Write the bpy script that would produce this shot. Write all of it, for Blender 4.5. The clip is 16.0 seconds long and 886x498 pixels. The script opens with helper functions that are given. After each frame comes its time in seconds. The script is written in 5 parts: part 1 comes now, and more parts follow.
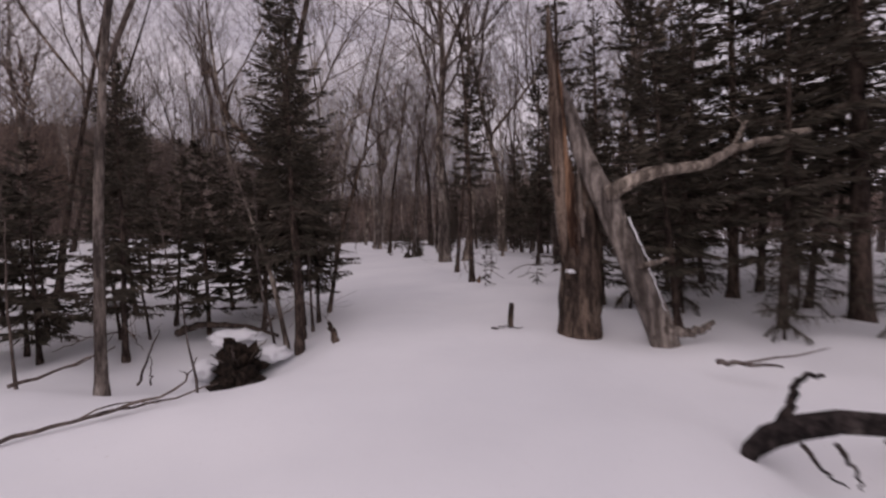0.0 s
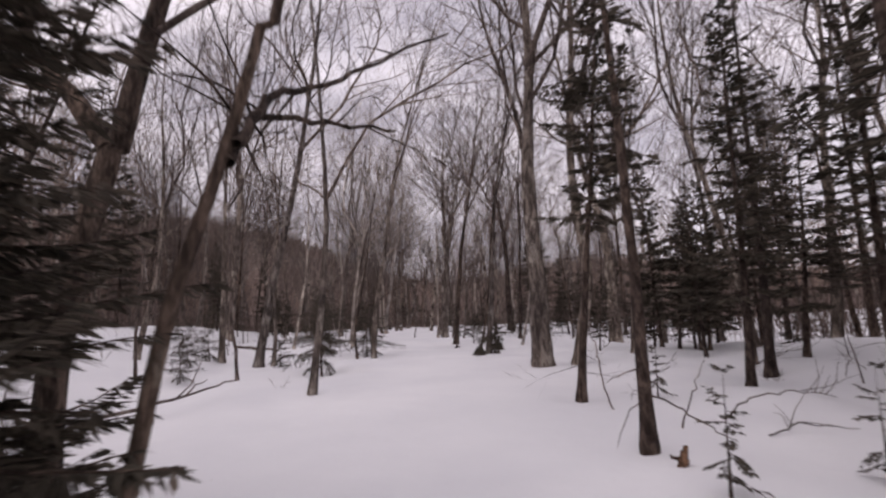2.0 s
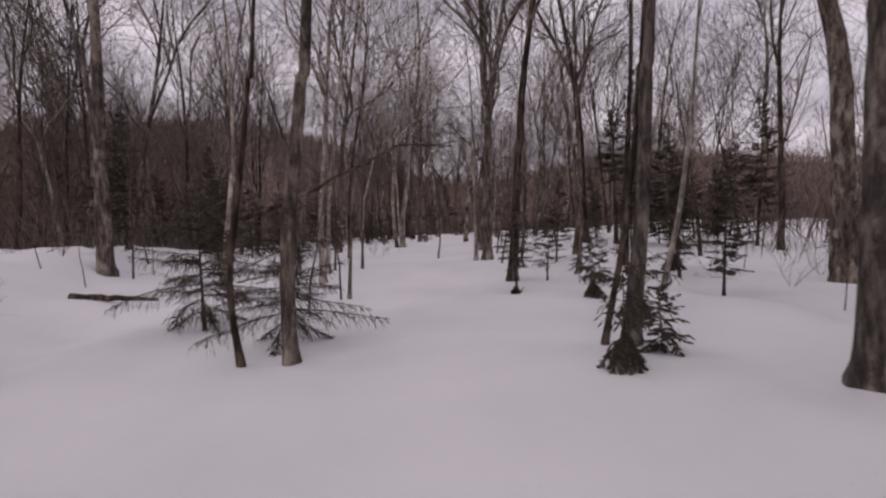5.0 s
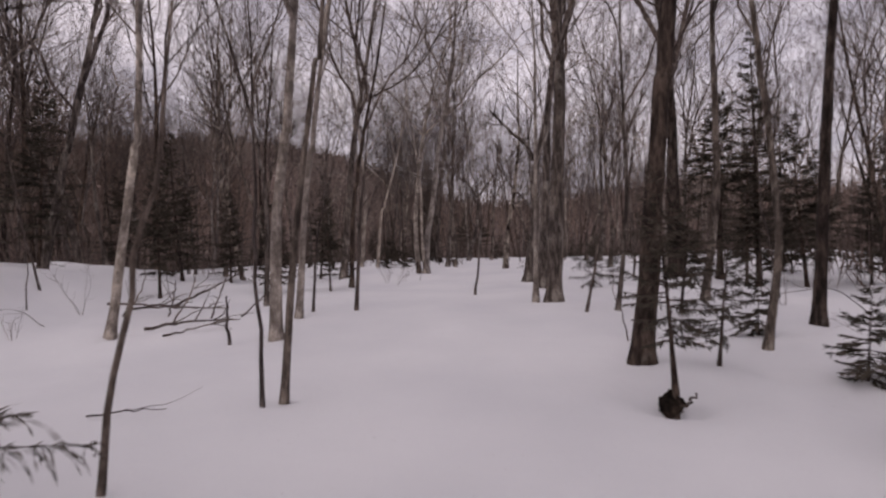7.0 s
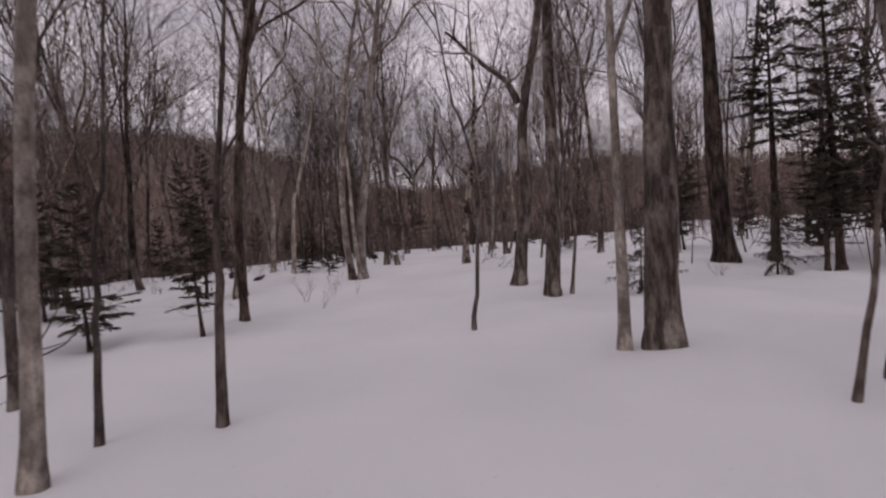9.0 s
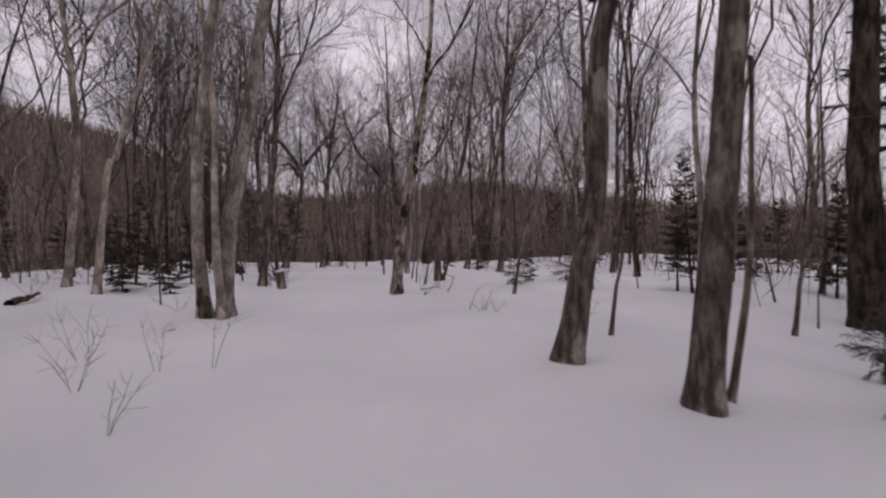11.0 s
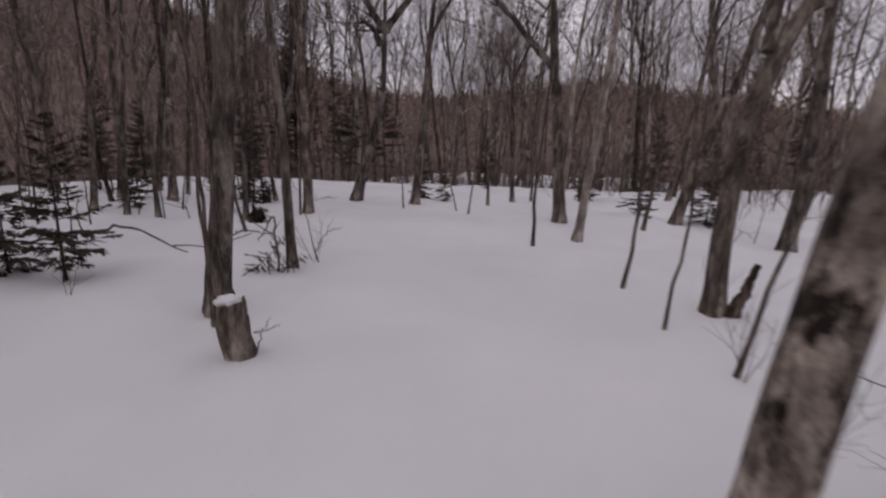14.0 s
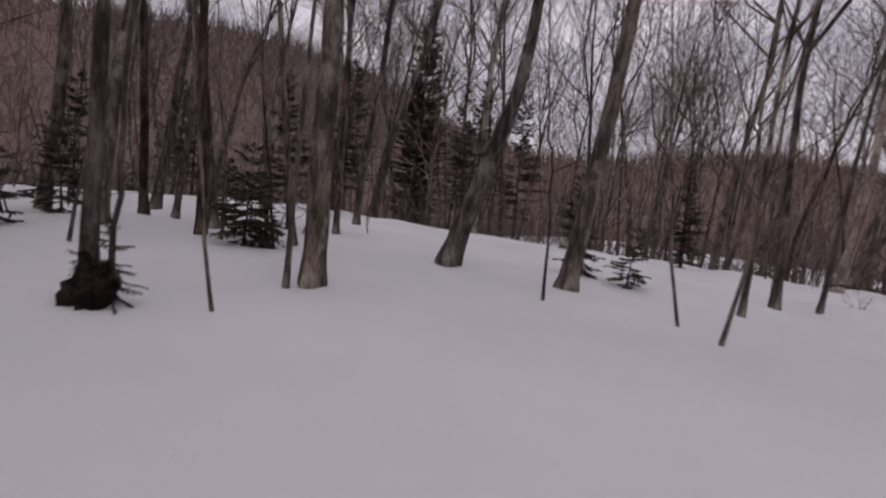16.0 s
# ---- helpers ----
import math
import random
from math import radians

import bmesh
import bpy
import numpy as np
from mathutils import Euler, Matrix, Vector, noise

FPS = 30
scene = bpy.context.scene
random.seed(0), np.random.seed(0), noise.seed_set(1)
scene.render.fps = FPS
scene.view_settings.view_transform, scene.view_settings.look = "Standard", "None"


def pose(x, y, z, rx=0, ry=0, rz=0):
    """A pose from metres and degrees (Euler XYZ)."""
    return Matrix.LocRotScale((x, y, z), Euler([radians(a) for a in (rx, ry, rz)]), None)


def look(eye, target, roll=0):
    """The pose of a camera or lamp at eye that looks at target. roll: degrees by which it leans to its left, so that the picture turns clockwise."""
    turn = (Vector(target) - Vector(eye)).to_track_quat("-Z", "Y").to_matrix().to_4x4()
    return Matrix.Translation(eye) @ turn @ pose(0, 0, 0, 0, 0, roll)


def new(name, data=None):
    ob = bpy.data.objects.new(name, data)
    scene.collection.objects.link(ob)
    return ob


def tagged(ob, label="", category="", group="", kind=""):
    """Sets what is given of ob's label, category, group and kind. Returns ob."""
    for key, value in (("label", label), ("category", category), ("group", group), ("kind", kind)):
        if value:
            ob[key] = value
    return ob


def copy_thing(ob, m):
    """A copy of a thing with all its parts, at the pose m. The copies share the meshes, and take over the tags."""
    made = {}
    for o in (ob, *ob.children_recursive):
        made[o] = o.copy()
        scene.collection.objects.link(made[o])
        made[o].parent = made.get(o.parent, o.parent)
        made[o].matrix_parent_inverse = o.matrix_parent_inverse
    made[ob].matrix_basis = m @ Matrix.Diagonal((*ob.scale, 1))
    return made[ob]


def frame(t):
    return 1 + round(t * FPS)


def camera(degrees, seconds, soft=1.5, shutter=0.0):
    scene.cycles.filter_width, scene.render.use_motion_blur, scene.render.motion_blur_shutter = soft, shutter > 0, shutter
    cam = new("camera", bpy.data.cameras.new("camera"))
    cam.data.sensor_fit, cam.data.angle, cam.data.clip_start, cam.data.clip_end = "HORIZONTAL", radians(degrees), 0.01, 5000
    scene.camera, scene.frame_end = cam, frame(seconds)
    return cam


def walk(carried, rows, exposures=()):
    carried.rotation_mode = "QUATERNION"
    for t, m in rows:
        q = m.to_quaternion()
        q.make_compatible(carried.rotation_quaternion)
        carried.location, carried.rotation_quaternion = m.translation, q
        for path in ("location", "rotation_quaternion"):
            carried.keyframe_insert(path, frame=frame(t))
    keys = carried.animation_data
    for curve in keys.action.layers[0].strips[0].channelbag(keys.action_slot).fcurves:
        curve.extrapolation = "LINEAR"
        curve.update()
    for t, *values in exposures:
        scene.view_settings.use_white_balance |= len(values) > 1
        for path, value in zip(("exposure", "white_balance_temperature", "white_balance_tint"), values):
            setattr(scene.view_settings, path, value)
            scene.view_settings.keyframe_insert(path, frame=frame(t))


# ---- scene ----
cam = camera(83.8, 16.0, soft=2.3, shutter=0.22)
PATH = [
    (0, (6.772, 5.156, 1.617), (6.49, 7.134, 1.532), -1.7),
    (0.5, (6.448, 7.523, 1.412), (5.951, 9.459, 1.497), 0.1),
    (1, (5.967, 9.781, 1.546), (5.535, 11.734, 1.478), 1.3),
    (1.5, (5.421, 11.774, 1.655), (5.042, 13.722, 1.904), -3.4),
    (2, (5.007, 13.978, 1.583), (4.445, 15.881, 1.839), -2.2),
    (2.5, (4.388, 16.36, 1.713), (3.78, 18.263, 1.796), 1.1),
    (3, (3.748, 18.428, 1.748), (3.142, 20.334, 1.712), -0.0),
    (3.5, (3.1, 20.416, 1.777), (2.431, 22.299, 1.73), 0.6),
    (3.7, (2.83, 21.1, 1.773), (2.179, 22.988, 1.684), 0.8),
    (5.8, (0.373, 28.124, 1.596), (-0.378, 29.974, 1.474), -4.7),
    (6, (0.139, 28.56, 1.522), (-0.619, 30.41, 1.477), -3.6),
    (6.5, (-0.613, 30.058, 1.57), (-1.41, 31.892, 1.551), -1.4),
    (7, (-1.336, 31.692, 1.548), (-2.155, 33.516, 1.515), -1.5),
    (7.5, (-2.022, 33.228, 1.584), (-2.919, 35.012, 1.485), -1.8),
    (8, (-2.798, 34.772, 1.688), (-3.638, 36.583, 1.558), -1.4),
    (8.2, (-3.112, 35.277, 1.743), (-3.909, 37.108, 1.621), -2.8),
    (10.3, (-6.765, 41.115, 1.277), (-6.804, 43.114, 1.241), -1.1),
    (10.5, (-7.04, 41.753, 1.264), (-7.034, 43.753, 1.255), -0.9),
    (11, (-7.632, 43.644, 1.516), (-7.637, 45.644, 1.464), -0.1),
    (11.5, (-7.947, 45.516, 1.622), (-8.166, 47.487, 1.366), -0.7),
    (12, (-8.302, 46.973, 1.682), (-8.761, 48.902, 1.422), 1.6),
    (12.5, (-8.728, 48.762, 1.692), (-9.039, 50.726, 1.471), -0.1),
    (13, (-8.938, 50.455, 1.647), (-8.921, 52.443, 1.427), 1.2),
    (13.5, (-9.498, 52.233, 1.786), (-9.342, 54.187, 1.389), 1.7),
    (14, (-9.814, 54.307, 1.887), (-10.223, 56.216, 1.452), 2.0),
    (14.5, (-10.348, 56.250, 1.692), (-10.897, 58.150, 1.393), 0.9),
    (15, (-10.837, 58.123, 1.523), (-11.436, 60.014, 1.266), 1.9),
    (15.5, (-11.477, 60.016, 1.382), (-12.232, 61.846, 1.097), 5.8),
    (16, (-12.335, 61.872, 1.116), (-13.235, 63.641, 0.868), 7.3),
]
EXPOSURE = (
    (0, 0.06, 6760, 21), (0.5, 0.14, 6760, 22), (1, 0.38, 6760, 22), (1.5, 0.72, 6760, 19), (2, 0.57, 6700, 17), (2.5, 0.38, 6700, 17), (3, 0.23, 6660, 17), (3.5, 0.22, 6660, 18),
    (6, 0.22, 6760, 18), (7, 0.3, 6760, 18), (8, 0.17, 6760, 18), (10.5, 0.16, 6660, 17), (12, 0.1, 6600, 17), (13, 0.08, 6640, 19), (14, 0.18, 6580, 15), (15, 0.21, 6560, 15), (16, 0.16, 6600, 17),
)
walk(cam, [(t, look(eye, target, roll)) for t, eye, target, roll in PATH], EXPOSURE)

# ---- world, sky light, exposure ----
scene.view_settings.exposure = 0.0
world = bpy.data.worlds.new("world")
scene.world = world
world.use_nodes = True
wn, wl = world.node_tree.nodes, world.node_tree.links
wn.clear()
w_out = wn.new("ShaderNodeOutputWorld")
w_bg = wn.new("ShaderNodeBackground")
w_sky = wn.new("ShaderNodeTexSky")
w_sky.sky_type = "NISHITA"
w_sky.sun_disc = False
w_sky.sun_elevation, w_sky.sun_rotation = radians(38), radians(200)
w_sky.air_density, w_sky.dust_density, w_sky.ozone_density = 1.0, 3.0, 1.0
w_co = wn.new("ShaderNodeTexCoord")
w_map = wn.new("ShaderNodeMapping")
w_map.inputs["Scale"].default_value = (1.0, 1.0, 2.6)
w_no = wn.new("ShaderNodeTexNoise")
w_no.inputs["Scale"].default_value, w_no.inputs["Detail"].default_value = 3.2, 6.0
w_no.inputs["Roughness"].default_value = 0.6
w_rmp = wn.new("ShaderNodeValToRGB")
w_rmp.color_ramp.elements[0].position, w_rmp.color_ramp.elements[0].color = 0.34, (4.2, 4.05, 4.65, 1)
w_rmp.color_ramp.elements[1].position, w_rmp.color_ramp.elements[1].color = 0.66, (8.2, 7.8, 8.4, 1)
w_mix = wn.new("ShaderNodeMixRGB")
w_mix.inputs[0].default_value = 0.93
wl.new(w_co.outputs["Generated"], w_map.inputs["Vector"])
wl.new(w_map.outputs["Vector"], w_no.inputs["Vector"])
wl.new(w_no.outputs["Fac"], w_rmp.inputs["Fac"])
wl.new(w_sky.outputs["Color"], w_mix.inputs[1])
wl.new(w_rmp.outputs["Color"], w_mix.inputs[2])
wl.new(w_mix.outputs["Color"], w_bg.inputs["Color"])
w_bg.inputs["Strength"].default_value = 0.091
wl.new(w_bg.outputs["Background"], w_out.inputs["Surface"])

sun = new("sun", bpy.data.lights.new("sun", "SUN"))
sun.data.energy, sun.data.angle, sun.data.color = 0.5, radians(100), (1.0, 0.96, 0.93)
sun.matrix_world = look((0, 0, 60), (14, 26, 15))


# ---- materials ----
def material(name, rough=0.85, spec=0.25):
    m = bpy.data.materials.new(name)
    m.use_nodes = True
    p = m.node_tree.nodes["Principled BSDF"]
    p.inputs["Roughness"].default_value = rough
    p.inputs["Specular IOR Level"].default_value = spec
    return m, m.node_tree.nodes, m.node_tree.links, p


def ramp(nodes, stops):
    r = nodes.new("ShaderNodeValToRGB").color_ramp
    while len(r.elements) < len(stops):
        r.elements.new(0.5)
    for e, (pos, col) in zip(r.elements, stops):
        e.position, e.color = pos, (*col, 1)
    return r.id_data.nodes[-1]


def noise_tex(nodes, links, scale, detail=4.0, rough=0.6, stretch=(1, 1, 1), coord="Object"):
    co, mp, no = nodes.new("ShaderNodeTexCoord"), nodes.new("ShaderNodeMapping"), nodes.new("ShaderNodeTexNoise")
    mp.inputs["Scale"].default_value = stretch
    no.inputs["Scale"].default_value, no.inputs["Detail"].default_value, no.inputs["Roughness"].default_value = scale, detail, rough
    links.new(co.outputs[coord], mp.inputs["Vector"])
    links.new(mp.outputs["Vector"], no.inputs["Vector"])
    return no


def bump(nodes, links, p, source, strength, distance=0.02):
    b = nodes.new("ShaderNodeBump")
    b.inputs["Strength"].default_value, b.inputs["Distance"].default_value = strength, distance
    links.new(source, b.inputs["Height"])
    links.new(b.outputs["Normal"], p.inputs["Normal"])


def mixed(nodes, links, kind, fac, a, b):
    m = nodes.new("ShaderNodeMixRGB")
    m.blend_type = kind
    for socket, value in zip(m.inputs, (fac, a, b)):
        if isinstance(value, (int, float)):
            socket.default_value = value
        elif isinstance(value, tuple):
            socket.default_value = (*value, 1)
        else:
            links.new(value, socket)
    return m.outputs["Color"]


def bark(name, dark, light, patch, patch_from=0.6, fine=9.0, stretch=(1, 1, 0.16), strength=0.9, patch_size=2.3):
    """Bark: plates and furrows along the stem, fine grain, lichen patches, and a shade of its own for every tree."""
    m, n, l, p = material(name, 0.92, 0.15)
    furrow = noise_tex(n, l, fine, 5, 0.62, stretch)
    r1 = ramp(n, [(0.40, dark), (0.5, tuple(0.6 * a + 0.4 * b for a, b in zip(dark, light))), (0.6, light)])
    l.new(furrow.outputs["Fac"], r1.inputs["Fac"])
    grain = noise_tex(n, l, fine * 3.4, 4, 0.7, (1, 1, max(0.3, stretch[2])))
    r4 = ramp(n, [(0.3, (0.62, 0.6, 0.58)), (0.7, (1.32, 1.3, 1.27))])
    l.new(grain.outputs["Fac"], r4.inputs["Fac"])
    blot = noise_tex(n, l, patch_size, 5, 0.62, (1, 1, 0.55))
    r2 = ramp(n, [(patch_from - 0.03, (0, 0, 0)), (patch_from + 0.07, (1, 1, 1))])
    l.new(blot.outputs["Fac"], r2.inputs["Fac"])
    col = mixed(n, l, "MIX", r2.outputs["Color"], r1.outputs["Color"], patch)
    col = mixed(n, l, "MULTIPLY", 1.0, col, r4.outputs["Color"])
    broad = noise_tex(n, l, 1.7, 3, 0.55, (1, 1, 0.5))
    r5 = ramp(n, [(0.36, (0.62, 0.6, 0.6)), (0.64, (1.3, 1.28, 1.22))])
    l.new(broad.outputs["Fac"], r5.inputs["Fac"])
    col = mixed(n, l, "MULTIPLY", 1.0, col, r5.outputs["Color"])
    info = n.new("ShaderNodeObjectInfo")
    r3 = ramp(n, [(0.0, (0.74, 0.74, 0.77)), (1.0, (1.26, 1.22, 1.17))])
    l.new(info.outputs["Random"], r3.inputs["Fac"])
    l.new(mixed(n, l, "MULTIPLY", 1.0, col, r3.outputs["Color"]), p.inputs["Base Color"])
    both = n.new("ShaderNodeMath")
    both.operation = "MULTIPLY_ADD"
    l.new(grain.outputs["Fac"], both.inputs[0])
    both.inputs[1].default_value = 0.35
    l.new(furrow.outputs["Fac"], both.inputs[2])
    bump(n, l, p, both.outputs["Value"], strength, 0.05)
    return m


BARK_GREY = bark("bark_grey", (0.066, 0.056, 0.051), (0.222, 0.194, 0.178), (0.3, 0.28, 0.262), 0.57, 10.0, (1, 1, 0.24), 1.0, 3.0)
BARK_DARK = bark("bark_dark", (0.032, 0.025, 0.022), (0.135, 0.105, 0.09), (0.17, 0.155, 0.14), 0.62, 11.0, (1, 1, 0.24), 1.0, 3.0)
BARK_LIMB = bark("bark_limb", (0.07, 0.058, 0.054), (0.2, 0.17, 0.159), (0.24, 0.215, 0.203), 0.6, 9.0, (1, 1, 0.35), 0.5, 3.0)
BARK_PALE = bark("bark_pale", (0.19, 0.17, 0.157), (0.44, 0.408, 0.385), (0.075, 0.06, 0.053), 0.64, 6.0, (1, 1, 0.5), 0.4, 3.2)
BARK_SPOT = bark("bark_spotted", (0.17, 0.15, 0.135), (0.42, 0.385, 0.355), (0.028, 0.022, 0.02), 0.51, 7.0, (1, 1, 0.6), 0.6, 5.0)
BARK_FIR = bark("bark_fir", (0.036, 0.027, 0.024), (0.13, 0.102, 0.09), (0.15, 0.14, 0.127), 0.64, 14.0, (1, 1, 0.35))
# far bark is paler than near bark: distance haze put into its colour
BARK_FAR_HAZE = bark("bark_far_haze", (0.13, 0.102, 0.092), (0.228, 0.181, 0.163), (0.235, 0.195, 0.18), 0.7, 0.8, (1, 1, 0.4), 0.0)
BARK_TWIG = bark("bark_twig", (0.068, 0.056, 0.052), (0.172, 0.146, 0.137), (0.22, 0.2, 0.186), 0.62, 9.0, (1, 1, 0.35), 0.4, 4.0)
WOOD_DEAD = bark("wood_dead", (0.095, 0.082, 0.075), (0.335, 0.302, 0.28), (0.05, 0.04, 0.035), 0.6, 10.0, (1, 1, 0.1), 1.0, 3.5)
WOOD_HEART = bark("wood_heart", (0.05, 0.028, 0.02), (0.26, 0.165, 0.115), (0.03, 0.02, 0.016), 0.62, 12.0, (1, 1, 0.06), 1.0)
WOOD_SPLIT = bark("wood_split", (0.06, 0.043, 0.036), (0.24, 0.19, 0.16), (0.035, 0.026, 0.022), 0.58, 12.0, (1, 1, 0.07), 1.0, 3.0)
BARK_WET = bark("bark_wet", (0.016, 0.013, 0.013), (0.07, 0.058, 0.056), (0.12, 0.105, 0.1), 0.64, 9.0, (1, 1, 1), 1.0, 3.0)
EARTH = bark("dark_earth", (0.01, 0.008, 0.007), (0.045, 0.034, 0.028), (0.1, 0.08, 0.068), 0.66, 9.0, (1, 1, 1), 1.0, 4.0)


def needle_material():
    m, n, l, p = material("fir_needles", 0.8, 0.15)
    no = noise_tex(n, l, 1.7, 4)
    r = ramp(n, [(0.3, (0.042, 0.039, 0.03)), (0.55, (0.082, 0.071, 0.057)), (0.75, (0.15, 0.121, 0.101))])
    l.new(no.outputs["Fac"], r.inputs["Fac"])
    geo = n.new("ShaderNodeNewGeometry")
    r2 = ramp(n, [(0, (0.6, 0.6, 0.6)), (1, (1.5, 1.45, 1.4))])
    l.new(geo.outputs["Random Per Island"], r2.inputs["Fac"])
    l.new(mixed(n, l, "MULTIPLY", 1.0, r.outputs["Color"], r2.outputs["Color"]), p.inputs["Base Color"])
    return m


NEEDLES = needle_material()


def snow_material():
    m, n, l, p = material("snow", 0.75, 0.2)
    big = noise_tex(n, l, 0.35, 4, 0.5)
    r = ramp(n, [(0.3, (0.76, 0.765, 0.79)), (0.7, (0.86, 0.86, 0.875))])
    l.new(big.outputs["Fac"], r.inputs["Fac"])
    speck = noise_tex(n, l, 34.0, 2, 0.5)
    r2 = ramp(n, [(0.70, (1, 1, 1)), (0.80, (0.62, 0.57, 0.52))])
    l.new(speck.outputs["Fac"], r2.inputs["Fac"])
    l.new(mixed(n, l, "MULTIPLY", 0.5, r.outputs["Color"], r2.outputs["Color"]), p.inputs["Base Color"])
    fine = noise_tex(n, l, 1.6, 5, 0.5)
    bump(n, l, p, fine.outputs["Fac"], 0.3, 0.06)
    return m


SNOW = snow_material()


def hill_material():
    m, n, l, p = material("winter_woods", 0.95, 0.05)
    fine = noise_tex(n, l, 0.3, 8, 0.7, (1, 1, 0.6))
    # browns lifted a little, so the haze over the hills sits in the colour
    r = ramp(n, [(0.35, (0.105, 0.082, 0.073)), (0.55, (0.165, 0.13, 0.115)), (0.72, (0.22, 0.176, 0.157))])
    l.new(fine.outputs["Fac"], r.inputs["Fac"])
    broad = noise_tex(n, l, 0.03, 4, 0.6)
    r2 = ramp(n, [(0.35, (0.75, 0.76, 0.78)), (0.65, (1.15, 1.08, 1.05))])
    l.new(broad.outputs["Fac"], r2.inputs["Fac"])
    l.new(mixed(n, l, "MULTIPLY", 1.0, r.outputs["Color"], r2.outputs["Color"]), p.inputs["Base Color"])
    return m


WOODS = hill_material()


# ---- geometry helpers ----
class Shape:
    """Collects rings, strips and blades, and turns them into one mesh."""

    def __init__(self):
        self.v, self.f, self.count = [], [], 0

    def add(self, verts, quads):
        self.v.append(np.asarray(verts, np.float32))
        self.f.append(np.asarray(quads, np.int64) + self.count)
        self.count += len(verts)

    def tube(self, pts, rad, sides, rough=0.0, rng=None, cap=False):
        pts, rad = np.asarray(pts, float), np.asarray(rad, float)
        n = len(pts)
        t = np.gradient(pts, axis=0)
        t /= np.linalg.norm(t, axis=1, keepdims=True) + 1e-9
        ref = np.zeros(3)
        ref[np.argmin(np.abs(t.mean(0)))] = 1.0
        u = np.cross(t, ref)
        u /= np.linalg.norm(u, axis=1, keepdims=True) + 1e-9
        w = np.cross(t, u)
        a = np.linspace(0, 2 * np.pi, sides, endpoint=False)
        r = rad if rad.ndim == 2 else rad[:, None] * (1 + (rough * rng.normal(size=(n, sides)) if rough else 0))
        v = pts[:, None] + (r * np.cos(a))[:, :, None] * u[:, None] + (r * np.sin(a))[:, :, None] * w[:, None]
        i, j = np.meshgrid(np.arange(n - 1), np.arange(sides), indexing="ij")
        k = (j + 1) % sides
        q = np.stack([i * sides + j, i * sides + k, (i + 1) * sides + k, (i + 1) * sides + j], -1).reshape(-1, 4)
        v = v.reshape(-1, 3)
        if cap:
            v = np.vstack([v, pts[-1]])
            e = (n - 1) * sides
            q = np.vstack([q] + [[[e + s, e + (s + 1) % sides, n * sides, n * sides]] for s in range(sides)])
        self.add(v, q)

    def blades(self, start, way, side, length, width):
        """Many flat diamond blades: from start along way, as wide as width along side."""
        s, d, c = np.asarray(start), np.asarray(way), np.asarray(side)
        L, W = np.asarray(length)[:, None], np.asarray(width)[:, None]
        v = np.stack([s, s + d * L * 0.5 + c * W / 2, s + d * L, s + d * L * 0.5 - c * W / 2], 1).reshape(-1, 3)
        self.add(v, np.arange(len(v)).reshape(-1, 4))

    def moved(self, m, scale=1.0):
        m = np.array(m)
        return [(v * scale) @ m[:3, :3].T.astype(np.float32) + m[:3, 3].astype(np.float32) for v in self.v]

    def mesh(self, name, mat, smooth=True):
        me = bpy.data.meshes.new(name)
        v, f = np.concatenate(self.v), np.concatenate(self.f)
        tri = f[:, 2] == f[:, 3]
        sizes = np.where(tri, 3, 4)
        loops = np.concatenate([f[~tri].ravel(), f[tri][:, :3].ravel()])
        sizes = np.concatenate([np.full((~tri).sum(), 4), np.full(tri.sum(), 3)])
        me.vertices.add(len(v))
        me.vertices.foreach_set("co", v.astype(np.float32).ravel())
        me.loops.add(len(loops))
        me.loops.foreach_set("vertex_index", loops.astype(np.int32))
        me.polygons.add(len(sizes))
        me.polygons.foreach_set("loop_start", np.concatenate([[0], np.cumsum(sizes)[:-1]]).astype(np.int32))
        me.polygons.foreach_set("use_smooth", np.full(len(sizes), smooth))
        me.materials.append(mat)
        me.update(calc_edges=True)
        return me


def shape_part(name, shape, mat, parent=None, label="", smooth=True):
    ob = new(name, shape.mesh(name, mat, smooth))
    if parent:
        ob.parent = parent
    if label:
        ob["label"] = label
    return ob


def thing(name, place, label, category, group="", kind=""):
    ob = new(name)
    ob.location = place
    ob.empty_display_size = 0.2
    return tagged(ob, label, category, group, kind)


# ---- the lie of the land ----
LIE_Y = (-3, 5, 13, 17, 20, 24, 28.5, 33, 36.5, 40, 43, 45, 48.5, 52, 56, 60, 64, 66, 69, 75, 100, 400)
LIE_Z = (-.05, -.05, -.1, -.05, 0, .06, .12, .04, -.04, .05, .12, .05, -.08, .05, .08, .03, -.02, -.04, -.05, -.15, -.3, -.3)
TRAIL_Y, TRAIL_X = (-20, 5.5, 16.6, 21, 28, 41, 54, 62, 90), (10, 6.7, 4.3, 2.85, 0.4, -6.7, -9.9, -12.4, -24)
HOLLOWS = []  # x, y, radius, depth: wells round stems, dips and banks


def trail_off(x, y):
    return abs(x - np.interp(y, TRAIL_Y, TRAIL_X))


def soft(v):
    """From 0 to 1 without a kink."""
    v = np.clip(v, 0, 1)
    return v * v * (3 - 2 * v)


def glide(y, ys, vs):
    """A value along the trail, with its kinks rounded."""
    return sum(np.interp(y + d, ys, vs) for d in (-1.2, -0.8, -0.4, 0, 0.4, 0.8, 1.2)) / 7


